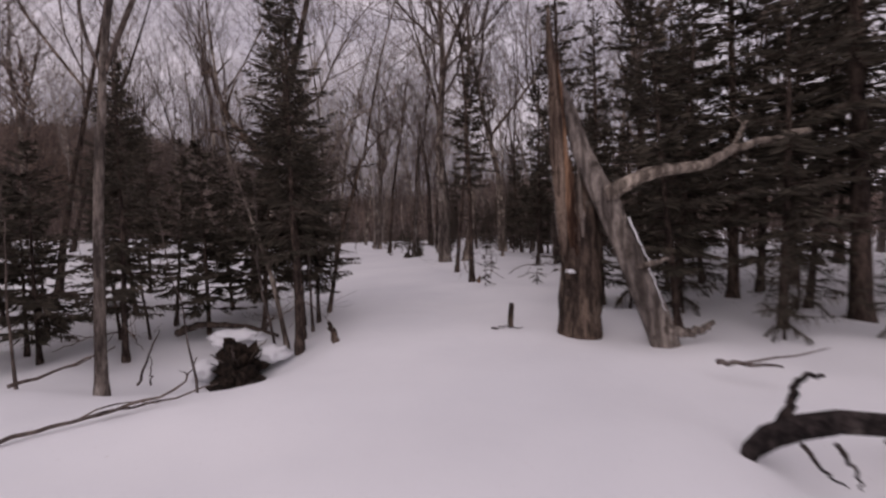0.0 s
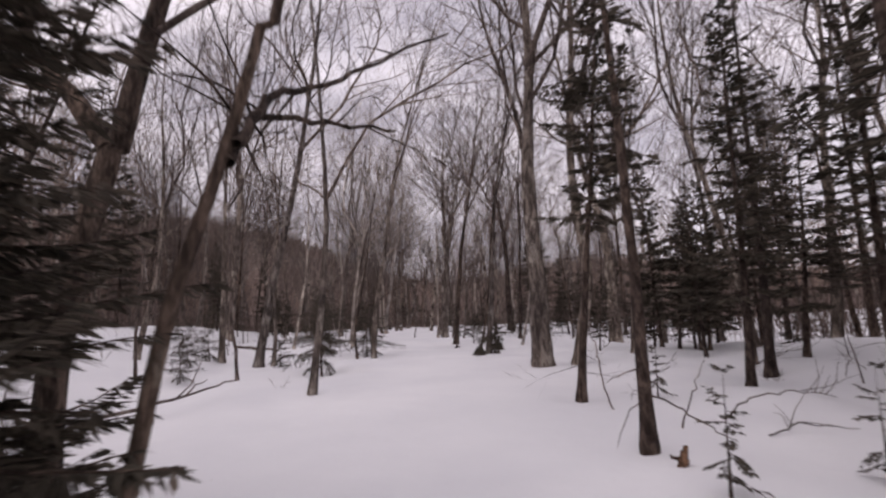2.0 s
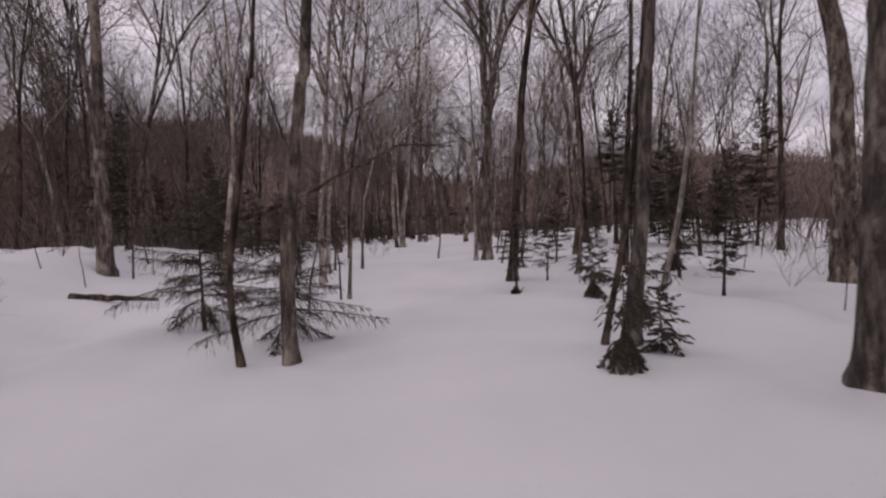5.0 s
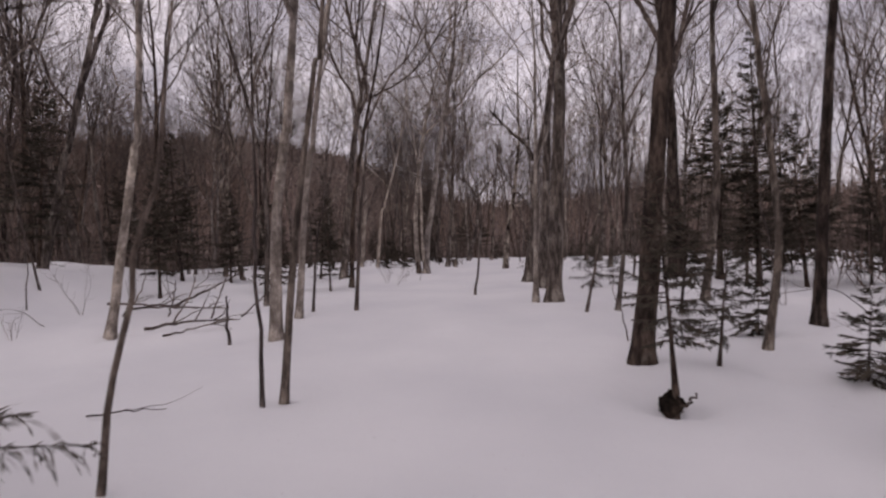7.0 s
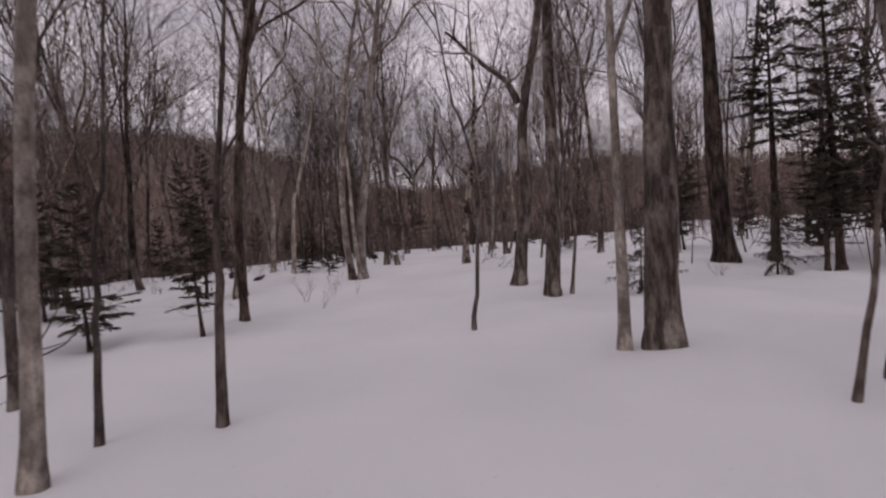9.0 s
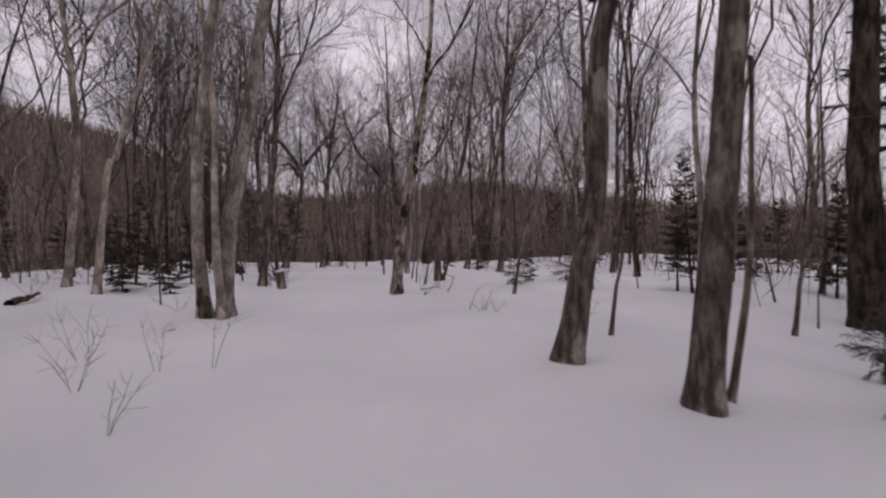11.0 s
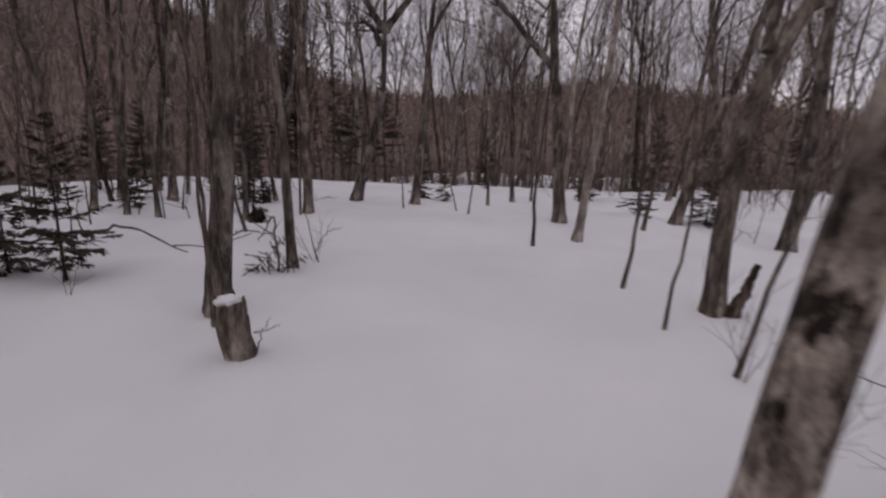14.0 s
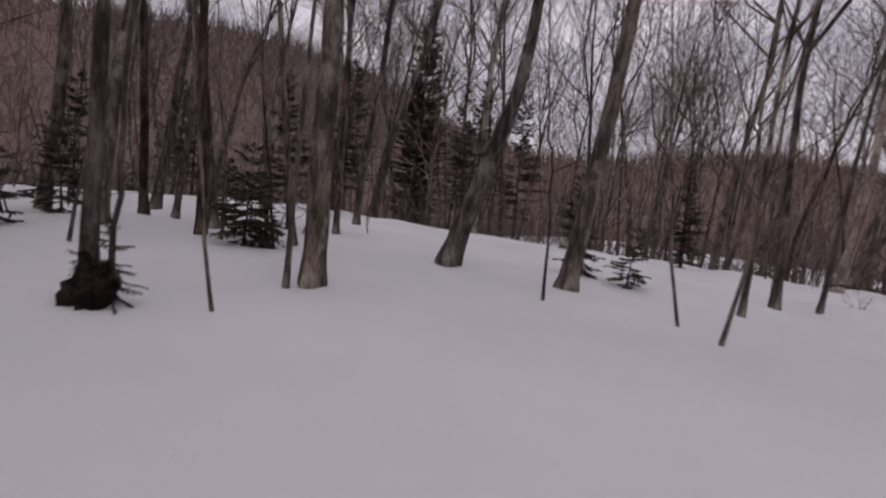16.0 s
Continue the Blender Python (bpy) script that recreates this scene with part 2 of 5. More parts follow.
def ground(x, y, wells=False):
    x, y = np.asarray(x, float), np.asarray(y, float)
    z = glide(y, LIE_Y, LIE_Z)
    beside = x - glide(y, TRAIL_Y, TRAIL_X)
    off = np.abs(beside)
    loose = soft((off - 1.0) / 5)
    far = soft((off - 8) / 25)
    z = z + loose * (0.05 * np.sin(x * 1.9 + 0.8 * y) + 0.05 * np.sin(1.3 * y - 0.7 * x + 2) + 0.03 * np.sin(3.1 * x + 2.3 * y))
    z = z + 0.012 * np.sin(2.1 * x + 1.1 * y) + 0.012 * np.sin(2.7 * y - 1.4 * x)
    z = z + far * (0.35 * np.sin(0.21 * x + 1) + 0.3 * np.sin(0.17 * y + 0.1 * x))
    z = z + 0.75 * soft((-beside - 6.0) / 7) * soft((y - 15) / 6) * soft((50 - y) / 7)
    z = z + 0.65 * soft((-beside - 7) / 5) * soft((y - 20) / 6) * soft((46 - y) / 10)
    z = z - 0.4 * soft((beside - 8) / 5) * soft((y - 35) / 5) * soft((62 - y) / 6)
    z = z + 0.4 * soft((beside - 8) / 5) * soft((y - 15) / 6) * soft((34 - y) / 5)
    z = z - 0.55 * soft((4.4 - x) / 2.6) * soft((y - 8.5) / 4.5) * soft((17.5 - y) / 4.5)
    z = z - 3.0 * np.clip((y - 76 - 0.15 * (x + 10)) / 26, 0, 1) ** 1.3
    z = z - 2.6 * np.clip((-x - 25 - 0.3 * np.clip(60 - y, 0, None)) / 20, 0, 1) ** 1.2
    if wells:
        for hx, hy, r, d in HOLLOWS:
            near = (np.abs(x - hx) < 3 * r) & (np.abs(y - hy) < 3 * r)
            if near.any():
                z = z - np.where(near, d * np.exp(-((x - hx) ** 2 + (y - hy) ** 2) / r**2), 0)
    return z


def gz(x, y):
    return float(ground(x, y))


def unit(v):
    v = np.asarray(v, float)
    return v / (np.linalg.norm(v) + 1e-9)


def grow(rng, start, way, length, n, wobble, lift):
    """A wandering line that bends up by lift."""
    pts, d = [np.asarray(start, float)], unit(way)
    for _ in range(n):
        d = unit(d + rng.normal(size=3) * wobble + (0, 0, lift))
        pts.append(pts[-1] + d * length / n)
    return np.array(pts)


def aside(rng, way, low, high):
    """A direction that leaves way by an angle between low and high degrees."""
    way = unit(way)
    c = unit(np.cross(way, rng.normal(size=3)))
    a = radians(rng.uniform(low, high))
    return way * math.cos(a) + c * math.sin(a)


def twig_blades(shape, rng, pts, r, length, m):
    """Fine twigs along a branch: each leaves it at a sharp angle, bends up half way and carries one side twig."""
    n = len(pts) - 1
    u = np.append(rng.uniform(0.1, 1.0, m - 2), (0.97, 0.99)) * n
    i = np.minimum(u.astype(int), n - 1)
    d = unit_rows(pts[i + 1] - pts[i])
    s = pts[i] + (pts[i + 1] - pts[i]) * (u - i)[:, None]
    c = unit_rows(np.cross(d, rng.normal(size=(m, 3))))
    a = np.radians(rng.uniform(18, 50, m))[:, None]
    way = unit_rows(d * np.cos(a) + c * np.sin(a) + (0, 0, 0.1))
    ln = length * rng.uniform(0.22, 0.5, m)
    wd = np.clip(r * 1.1, 0.008, 0.026) * rng.uniform(0.8, 1.2, m)
    shape.blades(s, way, unit_rows(np.cross(way, rng.normal(size=(m, 3)))), ln * 1.15, wd)
    s2 = s + way * (ln * 0.9)[:, None]
    way2 = unit_rows(way + rng.normal(0, 0.22, (m, 3)) + (0, 0, 0.28))
    shape.blades(s2, way2, unit_rows(np.cross(way2, rng.normal(size=(m, 3)))), ln * rng.uniform(0.6, 1.0, m), wd * 0.75)
    s3 = s + way * (ln * rng.uniform(0.35, 0.7, m))[:, None]
    c3 = unit_rows(np.cross(way, rng.normal(size=(m, 3))))
    way3 = unit_rows(way * 0.8 + c3 * 0.55 + (0, 0, 0.15))
    shape.blades(s3, way3, unit_rows(np.cross(way3, rng.normal(size=(m, 3)))), ln * rng.uniform(0.5, 0.9, m), wd * 0.7)


def branch(shape, rng, start, way, length, r, level, twiggy=1.0, lift=0.05):
    n = (8, 3)[min(level, 1)]
    pts = grow(rng, start, way, length, n, (0.19, 0.17)[min(level, 1)], lift)
    shape.tube(pts, r * np.linspace(1, 0.25, n + 1) ** 0.8, (6, 3)[min(level, 1)])
    if level >= 1:
        twig_blades(shape, rng, pts, r, length, max(4, int(5.5 * twiggy)))
        return
    kids = max(4, int(9 * twiggy * min(1.7, 0.5 + length / 4)))
    turn = rng.uniform(0, 6.28)
    for k in range(kids):
        u = 0.2 + 0.78 * (k + rng.uniform(0, 0.9)) / kids if k else 0.97
        i = min(int(u * n), n - 1)
        at = pts[i] + (pts[i + 1] - pts[i]) * (u * n - i)
        d0 = unit(pts[i + 1] - pts[i])
        side = unit(np.cross(d0, (math.cos(turn + 2.4 * k), math.sin(turn + 2.4 * k), 0.3)))
        a = radians(rng.uniform(24, 50))
        d = d0 * math.cos(a) + side * math.sin(a)
        d[2] = d[2] * 0.9 + 0.15
        branch(shape, rng, at, d, length * rng.uniform(0.34, 0.62) * (1.25 - 0.6 * u), max(0.008, r * (1 - 0.65 * u) * rng.uniform(0.5, 0.74)), 1, twiggy, lift * 1.4)


def stem_line(x0, way, h, rng, wob=0.075):
    """The stem's line above its foot: through the given offsets, then on upward."""
    zs, xs, ys = [0.0], [0.0], [0.0]
    for z, dx, dy in way:
        zs.append(z), xs.append(dx), ys.append(dy)
    z0 = zs[-1]
    if len(zs) > 1:
        lx, ly = (xs[-1] - xs[-2]) / (zs[-1] - zs[-2]), (ys[-1] - ys[-2]) / (zs[-1] - zs[-2])
    else:
        lx, ly = rng.normal(0, 0.03, 2)
    m = math.hypot(lx, ly)
    if m > 0.2:
        lx, ly = lx * 0.2 / m, ly * 0.2 / m
    while z0 < h - 0.4:
        step = min(1.6, h - z0)
        z0 += step
        lx, ly = lx * 0.86 + rng.normal(0, wob), ly * 0.86 + rng.normal(0, wob)
        zs.append(z0), xs.append(xs[-1] + lx * step), ys.append(ys[-1] + ly * step)
    low = min(3.4, h * 0.5)
    z = np.concatenate([[-0.45], np.linspace(0, 0.5, 4), np.arange(0.5, low, 0.24)[1:], np.linspace(low, h, max(6, int((h - low) * 1.8)))])
    # a smooth line through the bends
    k = np.clip(z, 0, None)
    sx, sy = np.interp(k, zs, xs), np.interp(k, zs, ys)
    for _ in range(3):
        sx[5:-1] = (sx[4:-2] + 2 * sx[5:-1] + sx[6:]) / 4
        sy[5:-1] = (sy[4:-2] + 2 * sy[5:-1] + sy[6:]) / 4
    return np.stack([sx, sy, z], 1)


def stem_shape(rng, line, d, h, sides=11, flare=0.24, top=0.1):
    s = Shape()
    z = np.clip(line[:, 2], 0, None)
    rad = d / 2 * ((1 - (1 - top) * (z / h) ** 0.85) + flare * np.exp(-z / max(0.14, d * 0.5)))
    # swellings, ribs towards the roots and a slight twist
    sides = sides + 4 if d > 0.18 else sides
    a, p = np.linspace(0, 2 * np.pi, sides, endpoint=False)[None], rng.uniform(0, 6.28, 6)
    h0 = z[:, None]
    ribs = 0.05 + 0.11 * np.exp(-h0 / 0.35)
    lumps = 1 + ribs * np.sin(3 * a + p[0] + 0.5 * h0) + 0.045 * np.sin(2 * a + 1.7 * h0 + p[1]) + 0.04 * np.sin(4.3 * h0 + a + p[2]) + 0.03 * np.sin(5 * a + 2.9 * h0 + p[3])
    s.tube(line, rad[:, None] * (lumps + rng.normal(0, 0.025, (len(z), sides))), sides)
    return s, rad


def arm_shape(rng, points, r, twiggy=1.0):
    """A limb along given bends, with its own twigs."""
    pts = np.array(points, float)
    k = np.linspace(0, len(pts) - 1, 4 * len(pts))
    line = np.stack([np.interp(k, range(len(pts)), pts[:, a]) for a in range(3)], 1)
    for _ in range(3):
        line[1:-1] = (line[:-2] + 2 * line[1:-1] + line[2:]) / 4
    line[1:-1] += rng.normal(0, 0.012, (len(line) - 2, 3))
    s = Shape()
    s.tube(line, r * np.linspace(1, 0.35, len(line)), 7, 0.04, rng)
    for q in range(int(7 * twiggy)):
        i = rng.integers(2, len(line) - 1)
        branch(s, rng, line[i], aside(rng, line[i] - line[i - 1], 25, 60), rng.uniform(0.4, 1.3), r * 0.35, 1, 0.9)
    return s


TREE_TEXT = {
    "grey": ("bare grey-brown hardwood tree standing in snow", "tree", BARK_GREY),
    "dark": ("bare dark-barked hardwood tree standing in snow", "tree", BARK_DARK),
    "pale": ("bare tree with smooth pale bark, in snow", "tree", BARK_PALE),
    "spot": ("bare pale birch with black lichen patches, leaning", "tree", BARK_SPOT),
}
SEED = [10]


def hardwood(kind, x, y, d, way=(), h=0.0, first=0.0, limbs=0, label="", arms=(), arm_r=0.05):
    SEED[0] += 1
    rng = np.random.default_rng(SEED[0])
    h = h or float(np.clip(6.5 + 26 * d + rng.uniform(-1, 1.5), 5, 17))
    text, cat, mat = TREE_TEXT[kind]
    if d < 0.2 and not label:
        text = text.replace("hardwood tree", "young hardwood").replace("bare tree", "bare young tree")
    tree = thing("bare_tree", (x, y, gz(x, y)), label or text, cat, "bare trees")
    line = stem_line(0, way, h, rng)
    s, rad = stem_shape(rng, line, d * 0.85, h)
    shape_part("trunk", s, mat, tree)
    first = first or max(2.6, h * rng.uniform(0.28, 0.4))
    limbs = limbs or int(np.clip(5 + d * 11, 5, 8))
    young = BARK_LIMB if kind in ("grey", "dark") else mat
    spans = []
    # one or two leaders fork from the stem, the other limbs follow higher up
    for k in range(0 if arms else (2 if d > 0.28 else 1)):
        spans.append((first + (h - first) * (0.04 + 0.16 * k + rng.uniform(0, 0.12)), rng.uniform(14, 27), 0.92, 0.74))
    for k in range(limbs - len(spans)):
        spans.append((first + (h - 0.4 - first) * ((k + rng.uniform(0, 0.8)) / limbs) ** 0.85, rng.uniform(26, 58), rng.uniform(0.42, 0.66), rng.uniform(0.38, 0.58)))
    for k, (z, tilt, share, thick) in enumerate(spans):
        i = min(int(np.searchsorted(line[:, 2], z)), len(line) - 1)
        az, tilt = k * 2.4 + rng.uniform(-0.6, 0.6), radians(tilt)
        dirn = np.array([math.cos(az) * math.sin(tilt), math.sin(az) * math.sin(tilt), math.cos(tilt)])
        b = Shape()
        branch(b, rng, line[i], dirn, (h - z) * share + 0.9, max(0.012, rad[i] * thick), 0, 1.0, 0.06)
        shape_part("limb", b, young, tree)
    for arm in arms:
        shape_part("limb", arm_shape(rng, arm, arm_r), mat, tree)
    HOLLOWS.append((x, y, 0.2 + 0.9 * d, 0.025 + 0.04 * d))
    return tree


def sapling(x, y, d, way=(), h=0.0, label="", twigs=5):
    """A thin stem with a few twigs."""
    SEED[0] += 1
    rng = np.random.default_rng(SEED[0])
    h = h or float(np.clip(2.2 + 26 * d + rng.uniform(-0.3, 0.8), 1.6, 6.5))
    tree = thing("sapling", (x, y, gz(x, y)), label or "thin bare sapling standing in the snow", "sapling", "bare saplings")
    line = stem_line(0, way, h, rng, 0.06)
    line[5:, :2] += np.cumsum(rng.normal(0, 0.016, (len(line) - 5, 2)), axis=0) + rng.normal(0, 0.007, (len(line) - 5, 2))
    s, rad = stem_shape(rng, line, d, h, 6, 0.15, 0.2)
    shape_part("stem", s, BARK_TWIG, tree)
    b = Shape()
    for k in range(twigs):
        z = h * rng.uniform(0.35, 0.98)
        i = min(int(np.searchsorted(line[:, 2], z)), len(line) - 1)
        branch(b, rng, line[i], aside(rng, (0, 0, 1), 25, 60), h * rng.uniform(0.16, 0.3), max(0.004, rad[i] * 0.6), 1, 0.9)
    shape_part("crown", b, BARK_TWIG, tree)
    return tree


def fir_shapes(seed, h, r, bare, spread, step=0.3, per=5, droop=-0.15, dead=True, blade=1.0, dens=1.0, hang=0.0):
    """Stem and boughs of a fir: whorls of drooping boughs hung with needle sprays."""
    rng = np.random.default_rng(seed)
    line = stem_line(0, (), h, rng, 0.012)
    stem, rad = stem_shape(rng, line, r * 2, h, 8, 0.25, 0.06)
    dry, green = Shape(), Shape()
    z = bare
    if dead:
        for k in range(int(bare * 5)):
            zz = rng.uniform(0.4, bare + 0.3)
            az = rng.uniform(0, 6.28)
            at = np.array([np.interp(zz, line[:, 2], line[:, 0]), np.interp(zz, line[:, 2], line[:, 1]), zz])
            branch(dry, rng, at, (math.cos(az), math.sin(az), rng.uniform(-0.35, 0.15)), rng.uniform(0.3, 0.9) * min(1, spread), 0.008, 1, 0.6, -0.03)
    while z < h * 0.985:
        f = (z - bare) / (h - bare)
        L0 = spread * (1 - f) ** 0.75 * (0.72 + 0.28 * min(1, f * 6)) + 0.08
        for k in range(per):
            az = rng.uniform(0, 6.28)
            L = L0 * rng.uniform(0.5, 1.12)
            zz = z + rng.uniform(-0.5, 0.5) * step
            at = np.array([np.interp(zz, line[:, 2], line[:, 0]), np.interp(zz, line[:, 2], line[:, 1]), zz])
            n = 4
            rise = droop * (1 - f) + 0.55 * f
            pts = grow(rng, at, (math.cos(az), math.sin(az), rise), L, n, 0.07, 0.035)
            dry.tube(pts, np.linspace(0.006 + 0.008 * L, 0.003, n + 1), 3)
            m = max(8, int(L * 36 * dens))
            u = rng.uniform(0.12, 1.0, m) * n
            i = np.minimum(u.astype(int), n - 1)
            d = unit_rows(pts[i + 1] - pts[i])
            s = pts[i] + (pts[i + 1] - pts[i]) * (u - i)[:, None]
            side = unit_rows(np.cross(d, (0, 0, 1.0)))
            sign = rng.choice([-1.0, 1.0], m)[:, None]
            way = unit_rows(d * rng.uniform(0.5, 1.0, (m, 1)) + side * sign * rng.uniform(0.35, 0.95, (m, 1)) + np.array([0, 0, -1]) * (rng.uniform(-0.05, 0.5, (m, 1)) + hang * rng.uniform(0, 1.6, (m, 1))))
            cross = unit_rows(np.cross(way, np.array([0, 0, 1.0]) + rng.normal(0, 0.5, (m, 3))))
            ln = (0.10 + 0.24 * L0 * (1.1 - u / n)).clip(0.08, 0.42) * rng.uniform(0.6, 1.2, m) * min(1.0, blade + 0.15)
            green.blades(s, way, cross, ln * 1.15, blade * rng.uniform(0.028, 0.06, m))
            up = unit_rows(np.cross(way, cross))
            green.blades(s, unit_rows(way + side * sign * 0.5), up, ln * 0.9, blade * rng.uniform(0.024, 0.05, m))
        z += step * rng.uniform(0.8, 1.2)
    return stem, dry, green


def unit_rows(v):
    return v / (np.linalg.norm(v, axis=1, keepdims=True) + 1e-9)


def bowed_bough(green, dry, rng, at, az, length, rise, sag, dens, blade):
    """A bough that bows down, hung on both sides with twigs that bend over."""
    n = 6
    pts = grow(rng, at, (math.cos(az), math.sin(az), rise), length, n, 0.07, -sag)
    dry.tube(pts, np.linspace(0.004 + 0.006 * length, 0.002, n + 1), 3)
    m = max(10, int(length * 46 * dens))
    u = np.sort(rng.uniform(0.08, 1.0, m)) * n
    i = np.minimum(u.astype(int), n - 1)
    d = unit_rows(pts[i + 1] - pts[i])
    s = pts[i] + (pts[i + 1] - pts[i]) * (u - i)[:, None]
    side = unit_rows(np.cross(d, (0.01, 0, 1.0))) * np.where(np.arange(m) % 2, 1.0, -1.0)[:, None]
    way = unit_rows(d * rng.uniform(0.3, 0.9, (m, 1)) + side * rng.uniform(0.2, 0.95, (m, 1)) - np.array([0, 0, 1.0]) * rng.uniform(0.0, 0.8, (m, 1)) + rng.normal(0, 0.22, (m, 3)))
    ln = (0.07 + 0.15 * length * (1.15 - u / n)).clip(0.06, 0.26) * rng.uniform(0.35, 1.35, m)
    wd = blade * rng.uniform(0.02, 0.042, m)
    green.blades(s, way, unit_rows(np.cross(way, rng.normal(size=(m, 3)))), ln, wd)
    way2 = unit_rows(way - np.array([0, 0, 1.0]) * rng.uniform(0.4, 1.1, (m, 1)))
    green.blades(s + way * (ln * 0.8)[:, None], way2, unit_rows(np.cross(way2, rng.normal(size=(m, 3)))), ln * rng.uniform(0.5, 1.0, m), wd * 0.85)
    # needles that stand off the bough itself
    way3 = unit_rows(d + rng.normal(0, 0.45, (m, 3)))
    green.blades(s, way3, unit_rows(np.cross(way3, rng.normal(size=(m, 3)))), np.full(m, 0.06), wd * 0.8)


def young_fir_shapes(seed, h, r, tent, spread, step=0.15, per=4, rise=0.1, sag=0.05, blade=0.6, dens=1.0):
    """A young fir: tent = height, count, length, droop of the lowest boughs that the snow has pressed down; airy boughs above."""
    rng = np.random.default_rng(seed)
    line = stem_line(0, (), h, rng, 0.02)
    stem, rad = stem_shape(rng, line, r * 2, h, 8, 0.25, 0.08)
    dry, green = Shape(), Shape()

    def on_stem(z):
        return np.array([np.interp(z, line[:, 2], line[:, 0]), np.interp(z, line[:, 2], line[:, 1]), z])

    z0, count, length, droop = tent
    for k in range(count):
        bowed_bough(green, dry, rng, on_stem(z0 * rng.uniform(0.75, 1.1)), k * 6.28 / count + rng.uniform(-0.3, 0.3), length * rng.uniform(0.8, 1.15), droop, 0.1, dens * 1.7, blade * 1.15)
    z = z0 * 1.25
    while z < h * 0.97:
        f = (z - z0) / (h - z0)
        for k in range(per):
            L = (spread * (1 - f) ** 0.8 + 0.08) * rng.uniform(0.4, 1.2)
            bowed_bough(green, dry, rng, on_stem(z + rng.uniform(-0.4, 0.4) * step), rng.uniform(0, 6.28), L, rise + 0.5 * f, sag * (1 - f), dens, blade)
        z += step * rng.uniform(0.8, 1.2)
    return stem, dry, green


FIRS = {}


def young_fir_kind(key, *a, **k):
    stem, dry, green = young_fir_shapes(*a, **k)
    FIRS[key] = (stem.mesh("trunk", BARK_FIR), dry.mesh("branchwork", BARK_FIR), green.mesh("foliage", NEEDLES, False), a[1], (stem, dry, green))



def fir_kind(key, *a, **k):
    stem, dry, green = fir_shapes(*a, **k)
    FIRS[key] = (stem.mesh("trunk", BARK_FIR), dry.mesh("branchwork", BARK_FIR), green.mesh("foliage", NEEDLES, False), a[1], (stem, dry, green))


def fir(key, x, y, size=1.0, turn=0.0, label="", lean=(0, 0), wide=1.0, sink=0.0):
    stem, dry, green, h, _ = FIRS[key]
    small = h * size < 2.2
    text = label or ("small dark fir poking out of the snow" if small else "dark green fir with bare lower trunk in snow")
    tree = thing("small_fir" if small else "fir_tree", (x, y, gz(x, y) - sink), text, "fir tree", "small firs" if small else "firs")
    tree.rotation_euler = (radians(lean[1]), radians(lean[0]), turn)
    tree.scale = (size * wide, size * wide, size)
    for name, me in (("trunk", stem), ("branchwork", dry), ("foliage", green)):
        part = new(name, me)
        part.parent = tree
        if name != "trunk":
            part["kind"] = "stuff"
    if not small:
        HOLLOWS.append((x, y, 0.4, 0.08))
    return tree


# ---- kinds of fir ----
fir_kind("fir_tall", 1, 11.0, 0.13, 2.3, 2.1, 0.38, 5, dens=0.7, blade=1.15)
fir_kind("spruce_far", 14, 19.0, 0.22, 1.5, 3.4, 0.4, 9, dens=0.7, blade=3.0)
fir_kind("fir_slim", 2, 9.0, 0.10, 2.0, 1.55, 0.36, 5, dens=0.8, blade=1.1)
fir_kind("fir_thin", 12, 9.5, 0.11, 2.2, 1.05, 0.42, 4, dens=0.9)
fir_kind("fir_pole", 13, 8.0, 0.08, 3.2, 1.35, 0.3, 5)
fir_kind("fir_mid", 3, 5.5, 0.065, 1.1, 1.45, 0.27, 5, dens=0.8, blade=1.1)
fir_kind("fir_near", 15, 5.5, 0.065, 0.95, 1.5, 0.24, 6, dens=1.15, blade=0.65, hang=0.25)
fir_kind("fir_dense", 16, 9.0, 0.1, 1.7, 1.75, 0.34, 5, dens=1.0, blade=0.85, hang=0.2)
fir_kind("fir_high", 23, 9.0, 0.1, 2.4, 1.75, 0.34, 5, dens=1.0, blade=0.85, hang=0.2)
fir_kind("fir_low", 4, 3.6, 0.045, 0.5, 1.15, 0.23, 5)
fir_kind("fir_bare", 8, 3.0, 0.04, 0.7, 0.95, 0.22, 5, -0.25, blade=0.38, dens=1.5, hang=0.7)
fir_kind("fir_crown", 9, 6.8, 0.13, 3.3, 1.45, 0.26, 5)
young_fir_kind("fir_wide", 10, 2.6, 0.035, (0.45, 4, 1.15, -0.3), 1.6, 0.13, 4, 0.0, 0.045, 0.4, 1.35)
fir_kind("fir_bald", 18, 10.0, 0.085, 3.6, 0.75, 0.6, 3, dens=0.7)
young_fir_kind("fir_skirt", 21, 1.25, 0.022, (0.4, 13, 0.46, -1.15), 0.62, 0.15, 3, 0.15, 0.07, 0.7, 1.1)
young_fir_kind("fir_droop", 22, 2.0, 0.025, (0.36, 4, 0.55, -0.3), 0.8, 0.15, 4, 0.1, 0.055, 0.5, 1.15)
fir_kind("fir_spray", 17, 0.9, 0.012, 0.05, 0.42, 0.1, 5, -0.8, False, blade=0.17, dens=2.6, hang=1.2)
fir_kind("fir_small", 5, 1.6, 0.022, 0.12, 0.75, 0.17, 5, -0.35, False, blade=0.65, dens=1.5)
fir_kind("fir_tiny", 6, 1.0, 0.015, 0.08, 0.5, 0.12, 5, -0.6, False, blade=0.6, dens=1.6)
fir_kind("fir_wisp", 11, 1.5, 0.02, 0.3, 0.42, 0.2, 3, -0.7, False, blade=0.6, dens=1.4)
fir_kind("fir_tent", 7, 1.0, 0.02, 0.12, 0.55, 0.08, 7, -1.6, False, blade=0.7, dens=1.2)

